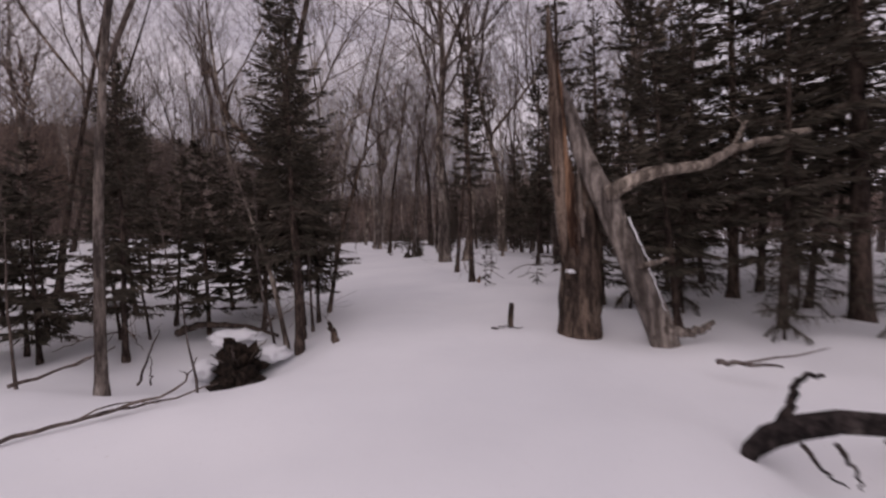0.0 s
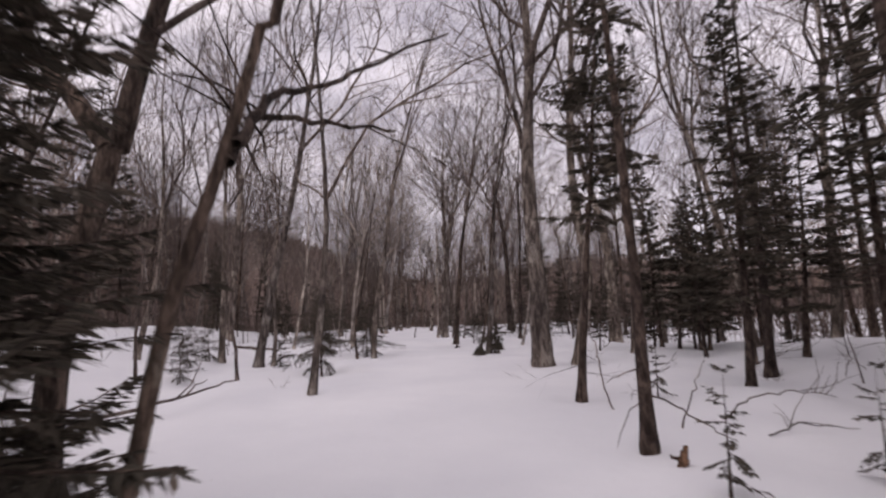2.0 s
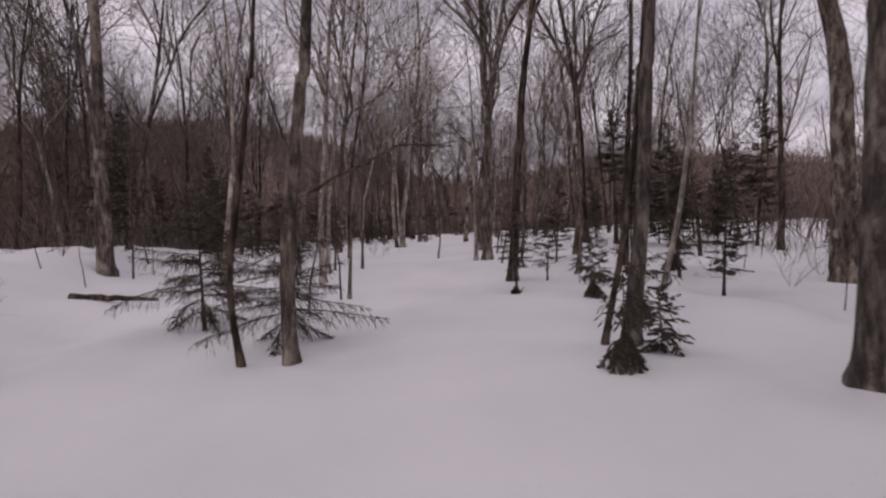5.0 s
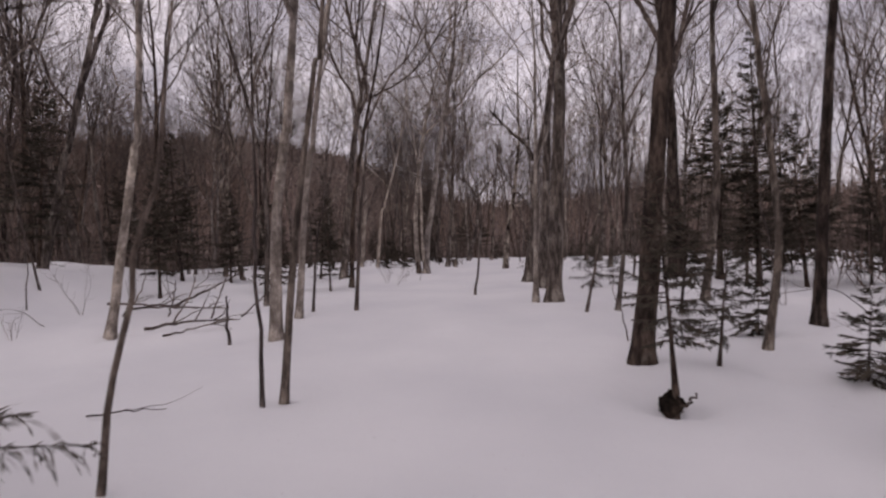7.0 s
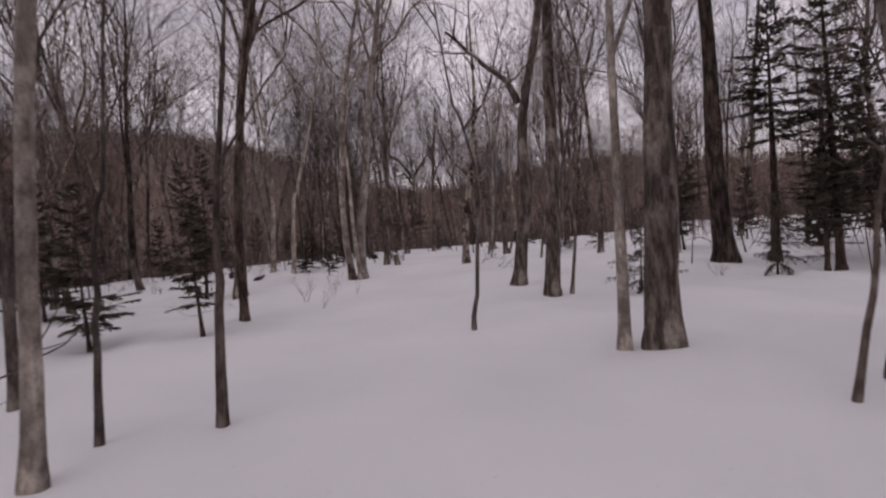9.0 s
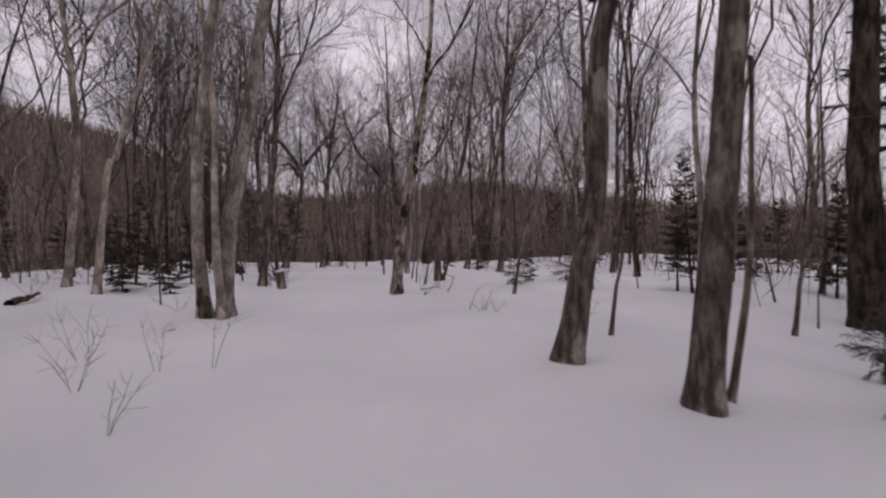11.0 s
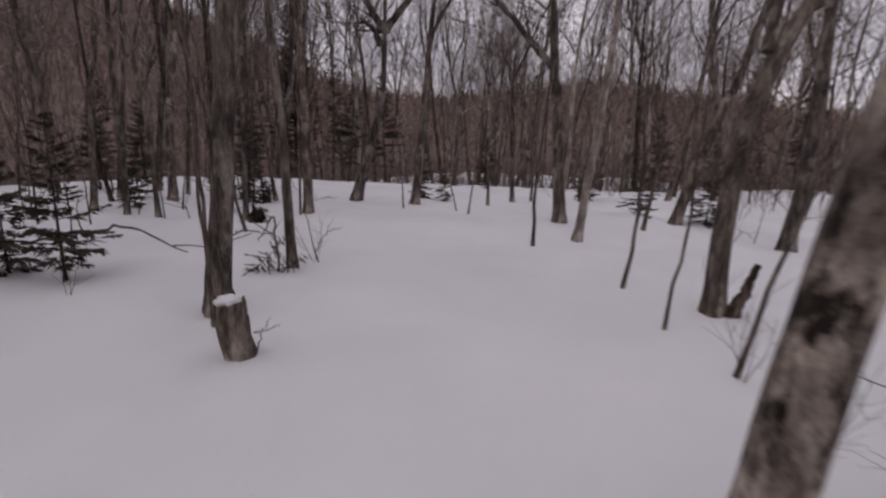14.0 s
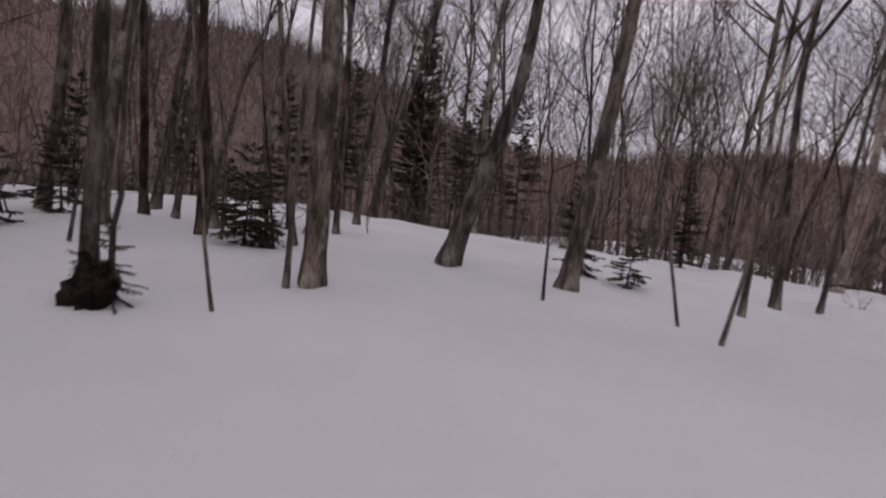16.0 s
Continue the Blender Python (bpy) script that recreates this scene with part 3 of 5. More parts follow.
# ---- trees along the trail ----
hardwood("grey", 1.5, 10.72, 0.185, [(2.1, 0.09, 0.01), (4.5, 0.27, 0.03)])
fir("fir_near", -0.45, 13.35, 0.95, 2.4)
fir("fir_high", 2.62, 14.3, 0.8, 3.9)
fir("fir_high", 2.93, 13.5, 0.7, 5.9)
sapling(2.36, 13.7, 0.060, [(1.3, -0.2, -0.03)])
hardwood("grey", 2.55, 13.76, 0.11, [(1.3, -0.2, -0.04)])
sapling(2.7, 14.65, 0.070, [(1.01, -0.03, -0.01)])
sapling(-0.7, 14.33, 0.06, [(1.2, -0.12, -0.03)])
sapling(2.25, 11.55, 0.035, [(1.0, -0.2, 0), (2.0, -0.45, 0)], 2.7, "thin dead stem leaning at the edge of a snow hollow", 1)
fir("fir_near", 2.5, 15.45, 0.68, 1.4)
fir("fir_thin", 9.76, 24.09, 0.95, 0.1)
sapling(8.55, 27.31, 0.150, [(3.7, -0.08, -0.02)])
fir("fir_bald", 5.49, 20.09, 1.0, 2.5, "slender nearly bare fir with a thin crown", (1, 0))
hardwood("grey", 12.74, 27.74, 0.54, [(5.75, -0.45, -0.09), (8.14, -0.54, -0.11)])
fir("fir_thin", 8.30, 20.00, 1.20, 2.3)
fir("fir_thin", 8.99, 18.49, 0.80, 0.9)
fir("fir_tall", 12.75, 14.63, 1.30, 2.4)
fir("fir_slim", 12.58, 17.83, 0.95, 1.3)
fir("fir_mid", 9.44, 13.71, 1.00, 4.1)
fir("fir_pole", 4.70, 23.10, 1.0, 0.5, "slender fir with a bare trunk and high crown", (1.5, 0))
sapling(-5.57, 23.42, 0.100, [(1.6, -0.01, -0.0)])
fir("fir_thin", 8.58, 26.39, 1.05, 4.3)
hardwood("grey", 3.59, 27.90, 0.65, [(2.43, 0.0, 0.0), (5.03, -0.1, -0.03)])
hardwood("grey", 4.52, 28.32, 0.38, [(2.43, 0.47, 0.15), (5.06, 0.17, 0.05)])
hardwood("grey", -0.61, 23.16, 0.19, [(1.88, 0.2, 0.07), (3.89, 0.33, 0.11)])
hardwood("grey", 3.24, 31.12, 0.39, [(3.14, 0.08, 0.03), (6.02, -0.11, -0.04)])
hardwood("grey", 6.01, 40.27, 0.73, [(5.29, -0.05, -0.02), (9.95, -1.15, -0.41)])
hardwood("grey", 6.20, 31.54, 0.20, [(2.01, 0.15, 0.05), (5.26, 0.08, 0.03)])
hardwood("grey", -5.32, 28.48, 0.17, [(1.14, 0.07, 0.02)])
sapling(-3.78, 24.80, 0.100, [(1.44, -0.12, -0.04)])
hardwood("grey", -5.94, 28.47, 0.37, [(2.71, 0.43, 0.15), (6.13, 1.15, 0.41)])
hardwood("grey", -7.34, 28.37, 0.26, [(2.17, 0.03, 0.01)])
hardwood("grey", -2.68, 30.66, 0.23, [(1.29, 0.03, 0.01), (3.02, 0.3, 0.12)])
hardwood("dark", -3.2, 30.4, 0.11, [(0.93, -0.1, -0.03), (2.4, 0.18, 0.07)], 8, 3, 5, "", [[(0.08, 0.05, 1.75), (0.4, 0.5, 1.9), (0.52, 1.27, 2.2), (0.71, 2.01, 2.5), (0.96, 2.67, 2.82), (1.05, 3.04, 2.87), (1.37, 4.16, 2.96)]], 0.029)
hardwood("grey", -13.21, 35.75, 0.53, [(2.94, 0.12, 0.05)])
hardwood("grey", -4.83, 35.51, 0.1, [(1.06, 0.08, 0.04), (1.9, 0.17, 0.08), (3.17, 0.34, 0.17)], 8)
sapling(-7.55, 40.80, 0.100, [(0.81, 0.05, 0.02)])
hardwood("dark", -1.60, 38.09, 0.30, [(4.34, 0.35, 0.14)])
hardwood("pale", 1.84, 36.93, 0.15, [(1.65, 0.36, 0.15)])
hardwood("dark", 0.90, 32.26, 0.10, [(1.22, 0.25, 0.1), (2.48, 0.42, 0.17)])
hardwood("grey", 1.21, 32.28, 0.25, [(1.57, 0.17, 0.07), (2.8, 0.23, 0.09)])
sapling(-4.53, 33.57, 0.050, [(0.83, 0.08, 0.04), (1.42, 0.22, 0.1)])
hardwood("pale", -10.30, 37.21, 0.20, [(1.49, 0.22, 0.1), (3.98, 0.6, 0.27)])
sapling(-4.92, 35.31, 0.050, [(1.21, -0.01, -0.0)])
hardwood("grey", -0.12, 39.29, 0.13, [(1.38, 0.17, 0.08), (4.42, -0.1, -0.04)])
hardwood("dark", 1.05, 41.96, 0.25, [(4.43, 0.19, 0.09)])
hardwood("grey", -18.04, 40.11, 0.30, [(1.9, 0.46, 0.2)])
hardwood("pale", -7.27, 38.01, 0.24, [(1.95, 0.06, 0.03), (3.91, 0.31, 0.14)])
hardwood("pale", -8.30, 39.81, 0.18, [(2.39, 0.18, 0.08), (4.77, 0.48, 0.22)])
hardwood("grey", -10.47, 41.14, 0.15, [(2.07, 0.09, 0.04)])
sapling(-8.39, 40.38, 0.070, [(1.48, 0.09, 0.04)])
sapling(-2.72, 41.38, 0.060, [(0.81, 0.16, 0.07)])
hardwood("grey", -2.20, 41.97, 0.12, [(0.81, 0.1, 0.05)])
hardwood("grey", -0.60, 43.17, 0.20, [(2.08, 0.26, 0.12), (4.02, 0.27, 0.12)])
hardwood("grey", -14.35, 49.83, 0.43, [(5.72, 0.51, 0.24), (9.53, 1.18, 0.55)])
fir("fir_mid", -16.06, 50.43, 0.85, 1.0)
hardwood("grey", -6.05, 49.87, 0.41, [(1.07, 0.16, 0), (2.27, 0.36, 0), (3.48, 0.33, 0), (4.32, 0.24, 0), (4.9, 0.6, 0), (5.4, 0.75, 0)], 13, 5.6, 8, "bare hardwood with a sinuous bent trunk in snow", [[(0.3, 0, 4.5), (0.08, 0.03, 5.1), (-0.5, 0.1, 5.6), (-1.4, 0.2, 6.6)]], 0.1)
hardwood("grey", -5.15, 48.31, 0.39, [(2.34, 0.16, -0.0), (4.6, 0.25, -0.0)])
hardwood("grey", -4.75, 48.56, 0.09, [(1.25, 0.17, 0.0), (3.4, 0.15, 0.0)])
hardwood("grey", -6.09, 44.35, 0.08, [(0.19, 0.01, 0), (0.3, 0.04, 0), (0.6, 0.115, 0), (1.1, 0.13, 0), (1.5, 0.18, 0.01), (1.9, 0.23, 0.02), (2.25, 0.25, 0.02), (2.5, 0.17, 0.03)], 6.5, 2.4, 6, "", [[(0.18, 0.01, 1.5), (0.08, 0.0, 1.75), (-0.03, -0.02, 1.95), (-0.08, -0.03, 2.4), (-0.1, 0.0, 3.4)]], 0.025)
hardwood("dark", -11.14, 45.83, 0.22, [(2.03, 0.08, 0.0), (3.68, 0.28, 0.01)])
hardwood("pale", -19.70, 59.36, 0.32, [(4.18, 0.45, -0.0)])
hardwood("pale", -16.53, 56.21, 0.23, [(3.1, 0.33, -0.0), (3.92, 0.67, -0.0)])
sapling(-5.14, 50.98, 0.070, [(0.99, 0.09, 0.0)])
sapling(-2.39, 51.01, 0.080, [(0.89, 0.08, 0.0)])
hardwood("dark", -0.95, 51.4, 0.62, [(2.6, -0.1, 0.05), (5.2, -0.05, 0.1)], 15, 5.5, 8)
fir("fir_crown", 0.5, 52.3, 1.0, 2.0, "tall fir, bare below with a dark crown")
birch_a = hardwood("pale", -12.08, 52.77, 0.304, [(1.35, -0.11, -0.02), (3.19, -0.08, -0.01)])
hardwood("pale", -11.79, 52.93, 0.386, [(1.62, 0.08, 0.01), (3.35, 0.44, 0.07)])
hardwood("pale", -11.67, 52.57, 0.193, [(0.97, -0.08, -0.01), (2.11, -0.11, -0.02)])
birch_b = hardwood("spot", -8.87, 56.28, 0.335, [(1.58, 0.12, 0), (3.48, 0.45, 0.05)], 11, 4, 6, "", [[(0.38, 0.0, 2.95), (0.7, 0.03, 3.2), (1.0, 0.06, 3.45), (1.5, 0.1, 4.4), (1.9, 0.1, 6.2)]], 0.06)
hardwood("grey", -0.30, 64.99, 0.31, [(2.44, 0.09, 0.01)])
sapling(-13.69, 54.14, 0.040, [(0.89, -0.02, -0.0)])
hardwood("grey", -13.37, 60.58, 0.165, [(2.08, -0.08, -0.02), (3.47, -0.22, -0.04)])
hardwood("grey", -15.82, 65.8, 0.29, [(3.06, -0.05, -0.01)])
hardwood("grey", -9.57, 67.15, 0.38, [(2.35, -0.21, 0.1), (3.9, -0.4, 0.15)], 12, 4.5, 7, "", [[(-0.4, 0.15, 3.7), (-1.0, 0.2, 4.37), (-1.5, 0.2, 4.9), (-2.3, 0.2, 5.7), (-2.9, 0.2, 7.5)]], 0.1)
hardwood("pale", -9.22, 64.58, 0.22, [(2.08, 0.19, 0.05), (3.98, 0.33, 0.09)])
sapling(-10.08, 63.57, 0.070, [(0.97, 0.01, 0.0)])
sapling(-8.78, 61.03, 0.060, [(0.75, 0.11, 0.03), (1.1, 0.08, 0.02)])
hardwood("grey", -6.53, 68.42, 0.35, [(2.15, 0.56, 0.15), (4.97, 1.47, 0.4)])
sapling(-6.18, 65.42, 0.130, [(1.42, 0.09, 0.02)])
sapling(-7.66, 66.32, 0.100, [(1.34, 0.13, 0.04)])
hardwood("grey", -7.85, 60.36, 0.3, [(1.6, -0.02, 0.1), (2.97, 0.3, 0.3), (3.8, 0.9, 0.42)], 10, 4.2, 6, "bare grey hardwood with a broken stub beside its base", [[(0.2, 0.25, 2.9), (0.35, 0.45, 3.9), (0.3, 0.55, 4.8), (0.5, 0.6, 7.0)]], 0.07)
hardwood("grey", -5.19, 65.16, 0.34, [(1.21, 0.12, 0.02)])
sapling(-8.54, 59.6, 0.045, [(1.18, 0.06, 0.01)])
sapling(-8.21, 58.47, 0.050, [(1.2, 0.21, 0.04)])
sapling(-14.39, 60.12, 0.060, [(1.04, -0.06, -0.01)])
sapling(-12.93, 58.28, 0.05, [(0.3, -0.01, 0), (0.76, -0.03, 0), (1.5, -0.01, 0), (2.7, -0.08, 0)], 3.9)
hardwood("grey", -23.68, 65.75, 0.29, [(2.31, 0.03, 0.01)])
hardwood("grey", -18.25, 63.52, 0.14, [(2.02, -0.04, -0.01)])
hardwood("grey", -15.88, 65.5, 0.07, [(1.2, 0.0, 0.0)])
sapling(-15.41, 64.29, 0.030, [(0.69, -0.11, -0.05)])
hardwood("grey", -11.68, 69.28, 0.10, [(0.69, -0.01, -0.0)])
sapling(-11.96, 67.40, 0.050, [(0.58, 0.06, 0.03)])
hardwood("grey", -10.48, 71.39, 0.10, [(0.68, 0.03, 0.02)])
hardwood("grey", -17.72, 67.44, 0.13, [(0.8, -0.1, -0.05)])
sapling(-13.80, 67.44, 0.040, [(0.61, -0.03, -0.02)])
sapling(-12.37, 67.91, 0.040, [(0.51, -0.13, -0.06)])
sapling(-15.50, 62.64, 0.070, [(0.92, -0.22, -0.09)])
hardwood("grey", -11.09, 71.23, 0.17, [(0.75, -0.05, -0.03)])
hardwood("grey", -5.9, 55.83, 0.1, [(1.0, 0.14, 0.0), (1.8, 0.34, 0.0), (2.6, 0.52, 0.0)], 6.5)
hardwood("grey", -3.77, 56.89, 0.25, [(1.91, 0.16, -0.0), (3.97, -0.1, 0.0)])

hardwood("grey", -3.7, 43.2, 0.44, [(5.5, 0.25, 0.1)], 15, 4.5, 10)
hardwood("pale", -4.1, 43.1, 0.16, [(3, 0.05, 0.02)], 9)
hardwood("grey", -13.17, 58.65, 0.3, [(1.75, 0.15, 0.06), (4.9, 0.42, 0.16)], 14, 4)
hardwood("grey", -15.77, 68.85, 0.4, [(2.9, 0.74, 0.22), (5.2, 0.8, 0.4)], 7.5, 5, 4, "", [
    [(0.7, 0.4, 5.0), (0.34, 0.5, 5.6), (-0.27, 0.5, 6.4), (-1.0, 0.45, 6.8), (-1.5, 0.4, 8.2)],
    [(0.75, 0.4, 5.0), (1.15, 0.6, 5.6), (1.7, 0.9, 6.4), (2.2, 1.1, 7.1), (2.6, 1.2, 9.0)], [(0.64, 0.36, 4.6), (0.4, 0.4, 5.1), (0.0, 0.4, 5.4)]], 0.12)
hardwood("grey", -13.84, 68.82, 0.32, [(3.0, 0.22, 0.07), (4.9, 0.29, 0.09)], 11, 3.4, 8)
hardwood("grey", -16.36, 63.93, 0.15, [(2.5, 0.05, 0.02)], 9)
sapling(-16.22, 64.02, 0.05, [(1.2, 0.0, 0.0)])
hardwood("dark", 2.56, 15.95, 0.12, [(0.84, 0.16, 0.05), (1.85, 0.32, 0.09), (2.4, 0.53, 0.15), (3.0, 0.7, 0.2), (4.2, 1.02, 0.25)], 9, 4.5, 0, "bare curving hardwood leaning over the snowy trail", [
    [(0.68, 0.17, 2.7), (0.5, 0.7, 3.26), (0.45, 1.3, 3.55), (0.62, 2.35, 4.3), (1.1, 3.1, 4.9)], [(0.64, 0.16, 2.6), (0.3, 0.8, 3.2), (0.35, 1.9, 3.5), (0.67, 2.5, 3.6)]], 0.035)
hardwood("dark", -0.15, 17.6, 0.36, [(1.53, 0.1, 0.0), (3.37, 0.5, 0.13), (5.0, 0.95, 0.26)], 13, 4, 0, "", [[(0.5, 0.13, 3.4), (0.1, 0.0, 4.0), (-0.6, -0.1, 4.8), (-1.0, -0.1, 6.2)]], 0.12)

# firs that close the first stretch on both sides
for key, fx, fy, size in (
    ("fir_mid", -1.47, 14.43, 0.6), ("fir_slim", -3.45, 17.8, 0.5), ("fir_mid", 1.5, 14.9, 0.75),
    ("fir_mid", -0.1, 16.38, 0.7), ("fir_low", 0.34, 14.76, 1.1), ("fir_tall", 11.3, 16.16, 0.95), ("fir_slim", 13.7, 18.68, 1.1), 
    ("fir_tall", 10.81, 21.78, 1.0), ("fir_tall", 14.38, 12.85, 1.0), ("fir_slim", 12.4, 24.23, 1.1), ("fir_mid", 9.98, 15.61, 1.2), ("fir_mid", 11.01, 13.67, 1.1),
    ("fir_near", 2.2, 15.3, 1.0), ("fir_low", 1.2, 15.6, 1.15), ("fir_low", -1.9, 13.0, 1.1), ("fir_mid", -0.9, 15.4, 0.75), ("fir_low", -3.6, 12.2, 1.1), ("fir_mid", -2.6, 16.2, 0.8), ("fir_mid", -5.2, 15.2, 0.8),
    ("fir_droop", 9.8, 14.6, 1.0), ("fir_droop", 10.7, 13.0, 0.8), ("fir_droop", 9.2, 16.0, 1.1), ("fir_droop", 11.7, 14.6, 1.0), ("fir_droop", 10.5, 16.9, 1.2), ("fir_droop", 12.0, 12.6, 0.8), ("fir_low", 8.71, 16.46, 1.1), ("fir_tall", 16.37, 20.58, 1.0), ("fir_slim", 7.7, 24.5, 0.9), ("fir_mid", 9.95, 28.32, 1.2), 
    ("fir_tall", 12.44, 30.73, 0.9), ("fir_slim", -7.0, 16.43, 0.55), ("fir_slim", -6.35, 20.41, 0.9), ("fir_mid", 7.68, 32.1, 0.9), ("fir_mid", 12.49, 15.72, 1.2),
    ("fir_low", -2.9, 13.68, 1.0), ("fir_mid", -4.65, 12.34, 0.7), ("fir_mid", -7.68, 11.45, 0.8), ("fir_tall", 13.47, 26.29, 0.9), ("fir_mid", 13.73, 22.28, 1.2), ("fir_mid", 11.82, 19.34, 1.2), ("fir_low", 10.58, 18.19, 1.2), ("fir_mid", 15.11, 16.22, 1.2), ("fir_mid", -2.49, 11.26, 0.65), ("fir_mid", -3.75, 14.91, 0.65),
    ("fir_mid", 10.4, 33.2, 1.1), ("fir_mid", 8.6, 32.2, 1.0), ("fir_tall", 12.4, 37.0, 0.9), ("fir_low", 9.4, 34.8, 1.2), ("fir_mid", 7.4, 36.6, 0.8), ("fir_tall", -12.5, 27.5, 0.9), ("fir_mid", -13.5, 29.5, 1.2),
    ("fir_mid", 7.2, 32.6, 1.1), ("fir_low", 8.3, 33.0, 1.1), ("fir_low", 6.8, 34.4, 0.9), ("fir_mid", 8.0, 29.8, 0.9),
    ("fir_low", -24.0, 67.5, 0.7), ("fir_low", -26.5, 72.0, 0.9), ("fir_low", -22.5, 73.5, 0.7), ("fir_mid", -28.0, 66.0, 0.8), ("fir_mid", -19.5, 77.0, 0.9), ("fir_low", -15.5, 76.0, 0.6),
    ("fir_low", 2.6, 54.5, 0.9), ("fir_mid", 4.4, 55.6, 0.9), ("fir_low", 5.2, 53.4, 1.0), ("fir_low", 3.8, 58.0, 0.9), ("fir_mid", 6.4, 57.5, 1.0), ("fir_low", 2.2, 60.4, 0.8),
    ("fir_mid", -1.07, 42.06, 0.5), ("fir_mid", 2.29, 38.8, 0.55), ("fir_mid", 2.86, 36.41, 0.5), ("fir_mid", 5.17, 34.26, 0.55),
    ("fir_mid", -11.19, 44.7, 0.55), ("fir_mid", -0.79, 58.11, 0.55), ("fir_mid", -17.19, 58.9, 0.55), ("fir_mid", -12.64, 76.17, 0.5), ("fir_mid", -20.0, 69.6, 0.55), ("fir_mid", -24.65, 76.81, 1.0), ("fir_mid", -14.2, 41.0, 0.7), ("fir_mid", -16.5, 43.5, 0.9), ("fir_low", -13.0, 44.0, 0.8), ("fir_mid", -18.0, 40.0, 1.0), ("fir_mid", -15.5, 37.5, 0.8), ("fir_low", -17.5, 46.5, 1.0),
    ("fir_dense", 1.2, 51.2, 0.6), ("fir_droop", -0.5, 49.3, 0.85), ("fir_tall", 1.6, 51.5, 0.8), ("fir_mid", 3.2, 52.6, 1.1), ("spruce_far", -29.2, 89.4, 0.8), ("fir_slim", -24.5, 86.0, 0.9), ("fir_mid", -20.0, 84.0, 1.2), 
):
    fir(key, fx, fy, size, (fx * 5) % 6.2)

# small firs in the open
for key, t_x, t_y, size in (
    ("fir_droop", -5.11, 24.32, 0.68), ("fir_droop", -6.55, 26.02, 0.72), ("fir_droop", -2.24, 26.31, 1.25), ("fir_tiny", -3.92, 26.83, 0.8),
    ("fir_droop", -7.38, 27.85, 0.8), 
    ("fir_skirt", 0.5, 36.38, 0.9), ("fir_skirt", 1.32, 33.75, 1.0), ("fir_skirt", 1.15, 31.05, 0.9), ("fir_tiny", 1.55, 31.9, 0.8),
    ("fir_tiny", -0.1, 40.2, 0.9), ("fir_bare", -1.26, 36.98, 0.75), ("fir_bare", -0.77, 38.3, 0.6), ("fir_wide", -3.35, 31.45, 0.8), ("fir_wide", -5.7, 32.2, 0.95), ("fir_skirt", 2.2, 40.0, 1.2), ("fir_droop", -3.4, 47.8, 0.85),
    ("fir_droop", -2.9, 48.9, 0.6), ("fir_small", -14.8, 56.5, 0.8), ("fir_small", -17.3, 58.3, 1.0), ("fir_small", -16.3, 56.9, 1.0), ("fir_droop", -5.5, 58.9, 0.7),
    ("fir_small", -4.9, 59.4, 0.6), ("fir_droop", -3.7, 59.5, 0.62), ("fir_low", -15.52, 58.99, 0.55), ("fir_small", -16.4, 59.0, 0.9), ("fir_tiny", -14.1, 70.4, 1.0),
    ("fir_small", -13.2, 70.0, 0.6), ("fir_small", -5.8, 68.3, 1.0), ("fir_small", -7.4, 68.5, 0.9), ("fir_spray", -15.95, 63.85, 0.7), ("fir_skirt", -16.0, 63.75, 0.34),
    ("fir_small", -12.6, 76.0, 0.9), ("fir_small", -8.5, 73.3, 0.9), ("fir_wisp", 5.99, 18.76, 0.7), ("fir_wisp", 7.42, 19.51, 0.7), ("fir_wisp", 5.96, 23.26, 0.7),
    ("fir_small", 0.5, 37.9, 0.6), ("fir_tent", -8.75, 72.1, 0.8),
):
    fir(key, t_x, t_y, size, (t_x * 5) % 6.2)

# ---- the woods to the sides: repeats of a few trees ----
models = [hardwood(k, 60 + 6 * i, -60, d, (), h, f, n) for i, (k, d, h, f, n) in enumerate(
    (("grey", 0.34, 15, 5, 8), ("grey", 0.26, 13, 4, 7), ("dark", 0.3, 14, 5, 8), ("pale", 0.22, 12, 4, 7), ("grey", 0.16, 9, 3, 6), ("dark", 0.2, 11, 3.5, 7)))]
del HOLLOWS[-6:]
rnd = random.Random(5)
spots = []


def free_spot(x, y, gap):
    if any((x - a) ** 2 + (y - b) ** 2 < gap * gap for a, b in spots):
        return False
    spots.append((x, y))
    return True


made = 0
while made < 118:
    wx, wy = rnd.uniform(-38, 30), rnd.uniform(14, 100)
    off = trail_off(wx, wy)
    if wy < 68 and off < 9 or wy >= 68 and (off < 5 or wy < 74) or off > 26 or (wx > 6 and wy < 32 and off < 12):
        continue
    if wy < 46 and rnd.random() < 0.4:
        continue
    if free_spot(wx, wy, 1.6):
        s = rnd.uniform(0.8, 1.25)
        ob = copy_thing(rnd.choice(models), pose(wx, wy, gz(wx, wy), rnd.uniform(-6, 6), rnd.uniform(-6, 6), rnd.uniform(0, 360)))
        ob.scale = (s, s, s)
        made += 1
for count, x0, x1, y0, y1, gap in ((20, -31, -13, 37, 60, 1.4), (9, 9.5, 21, 21, 42, 1.5)):
    made = 0
    while made < count:
        wx, wy = rnd.uniform(x0, x1), rnd.uniform(y0, y1)
        if trail_off(wx, wy) > 9 and free_spot(wx, wy, gap):
            s = rnd.uniform(0.8, 1.2)
            ob = copy_thing(rnd.choice(models), pose(wx, wy, gz(wx, wy), rnd.uniform(-6, 6), rnd.uniform(-6, 6), rnd.uniform(0, 360)))
            ob.scale = (s, s, s)
            made += 1
made = 0
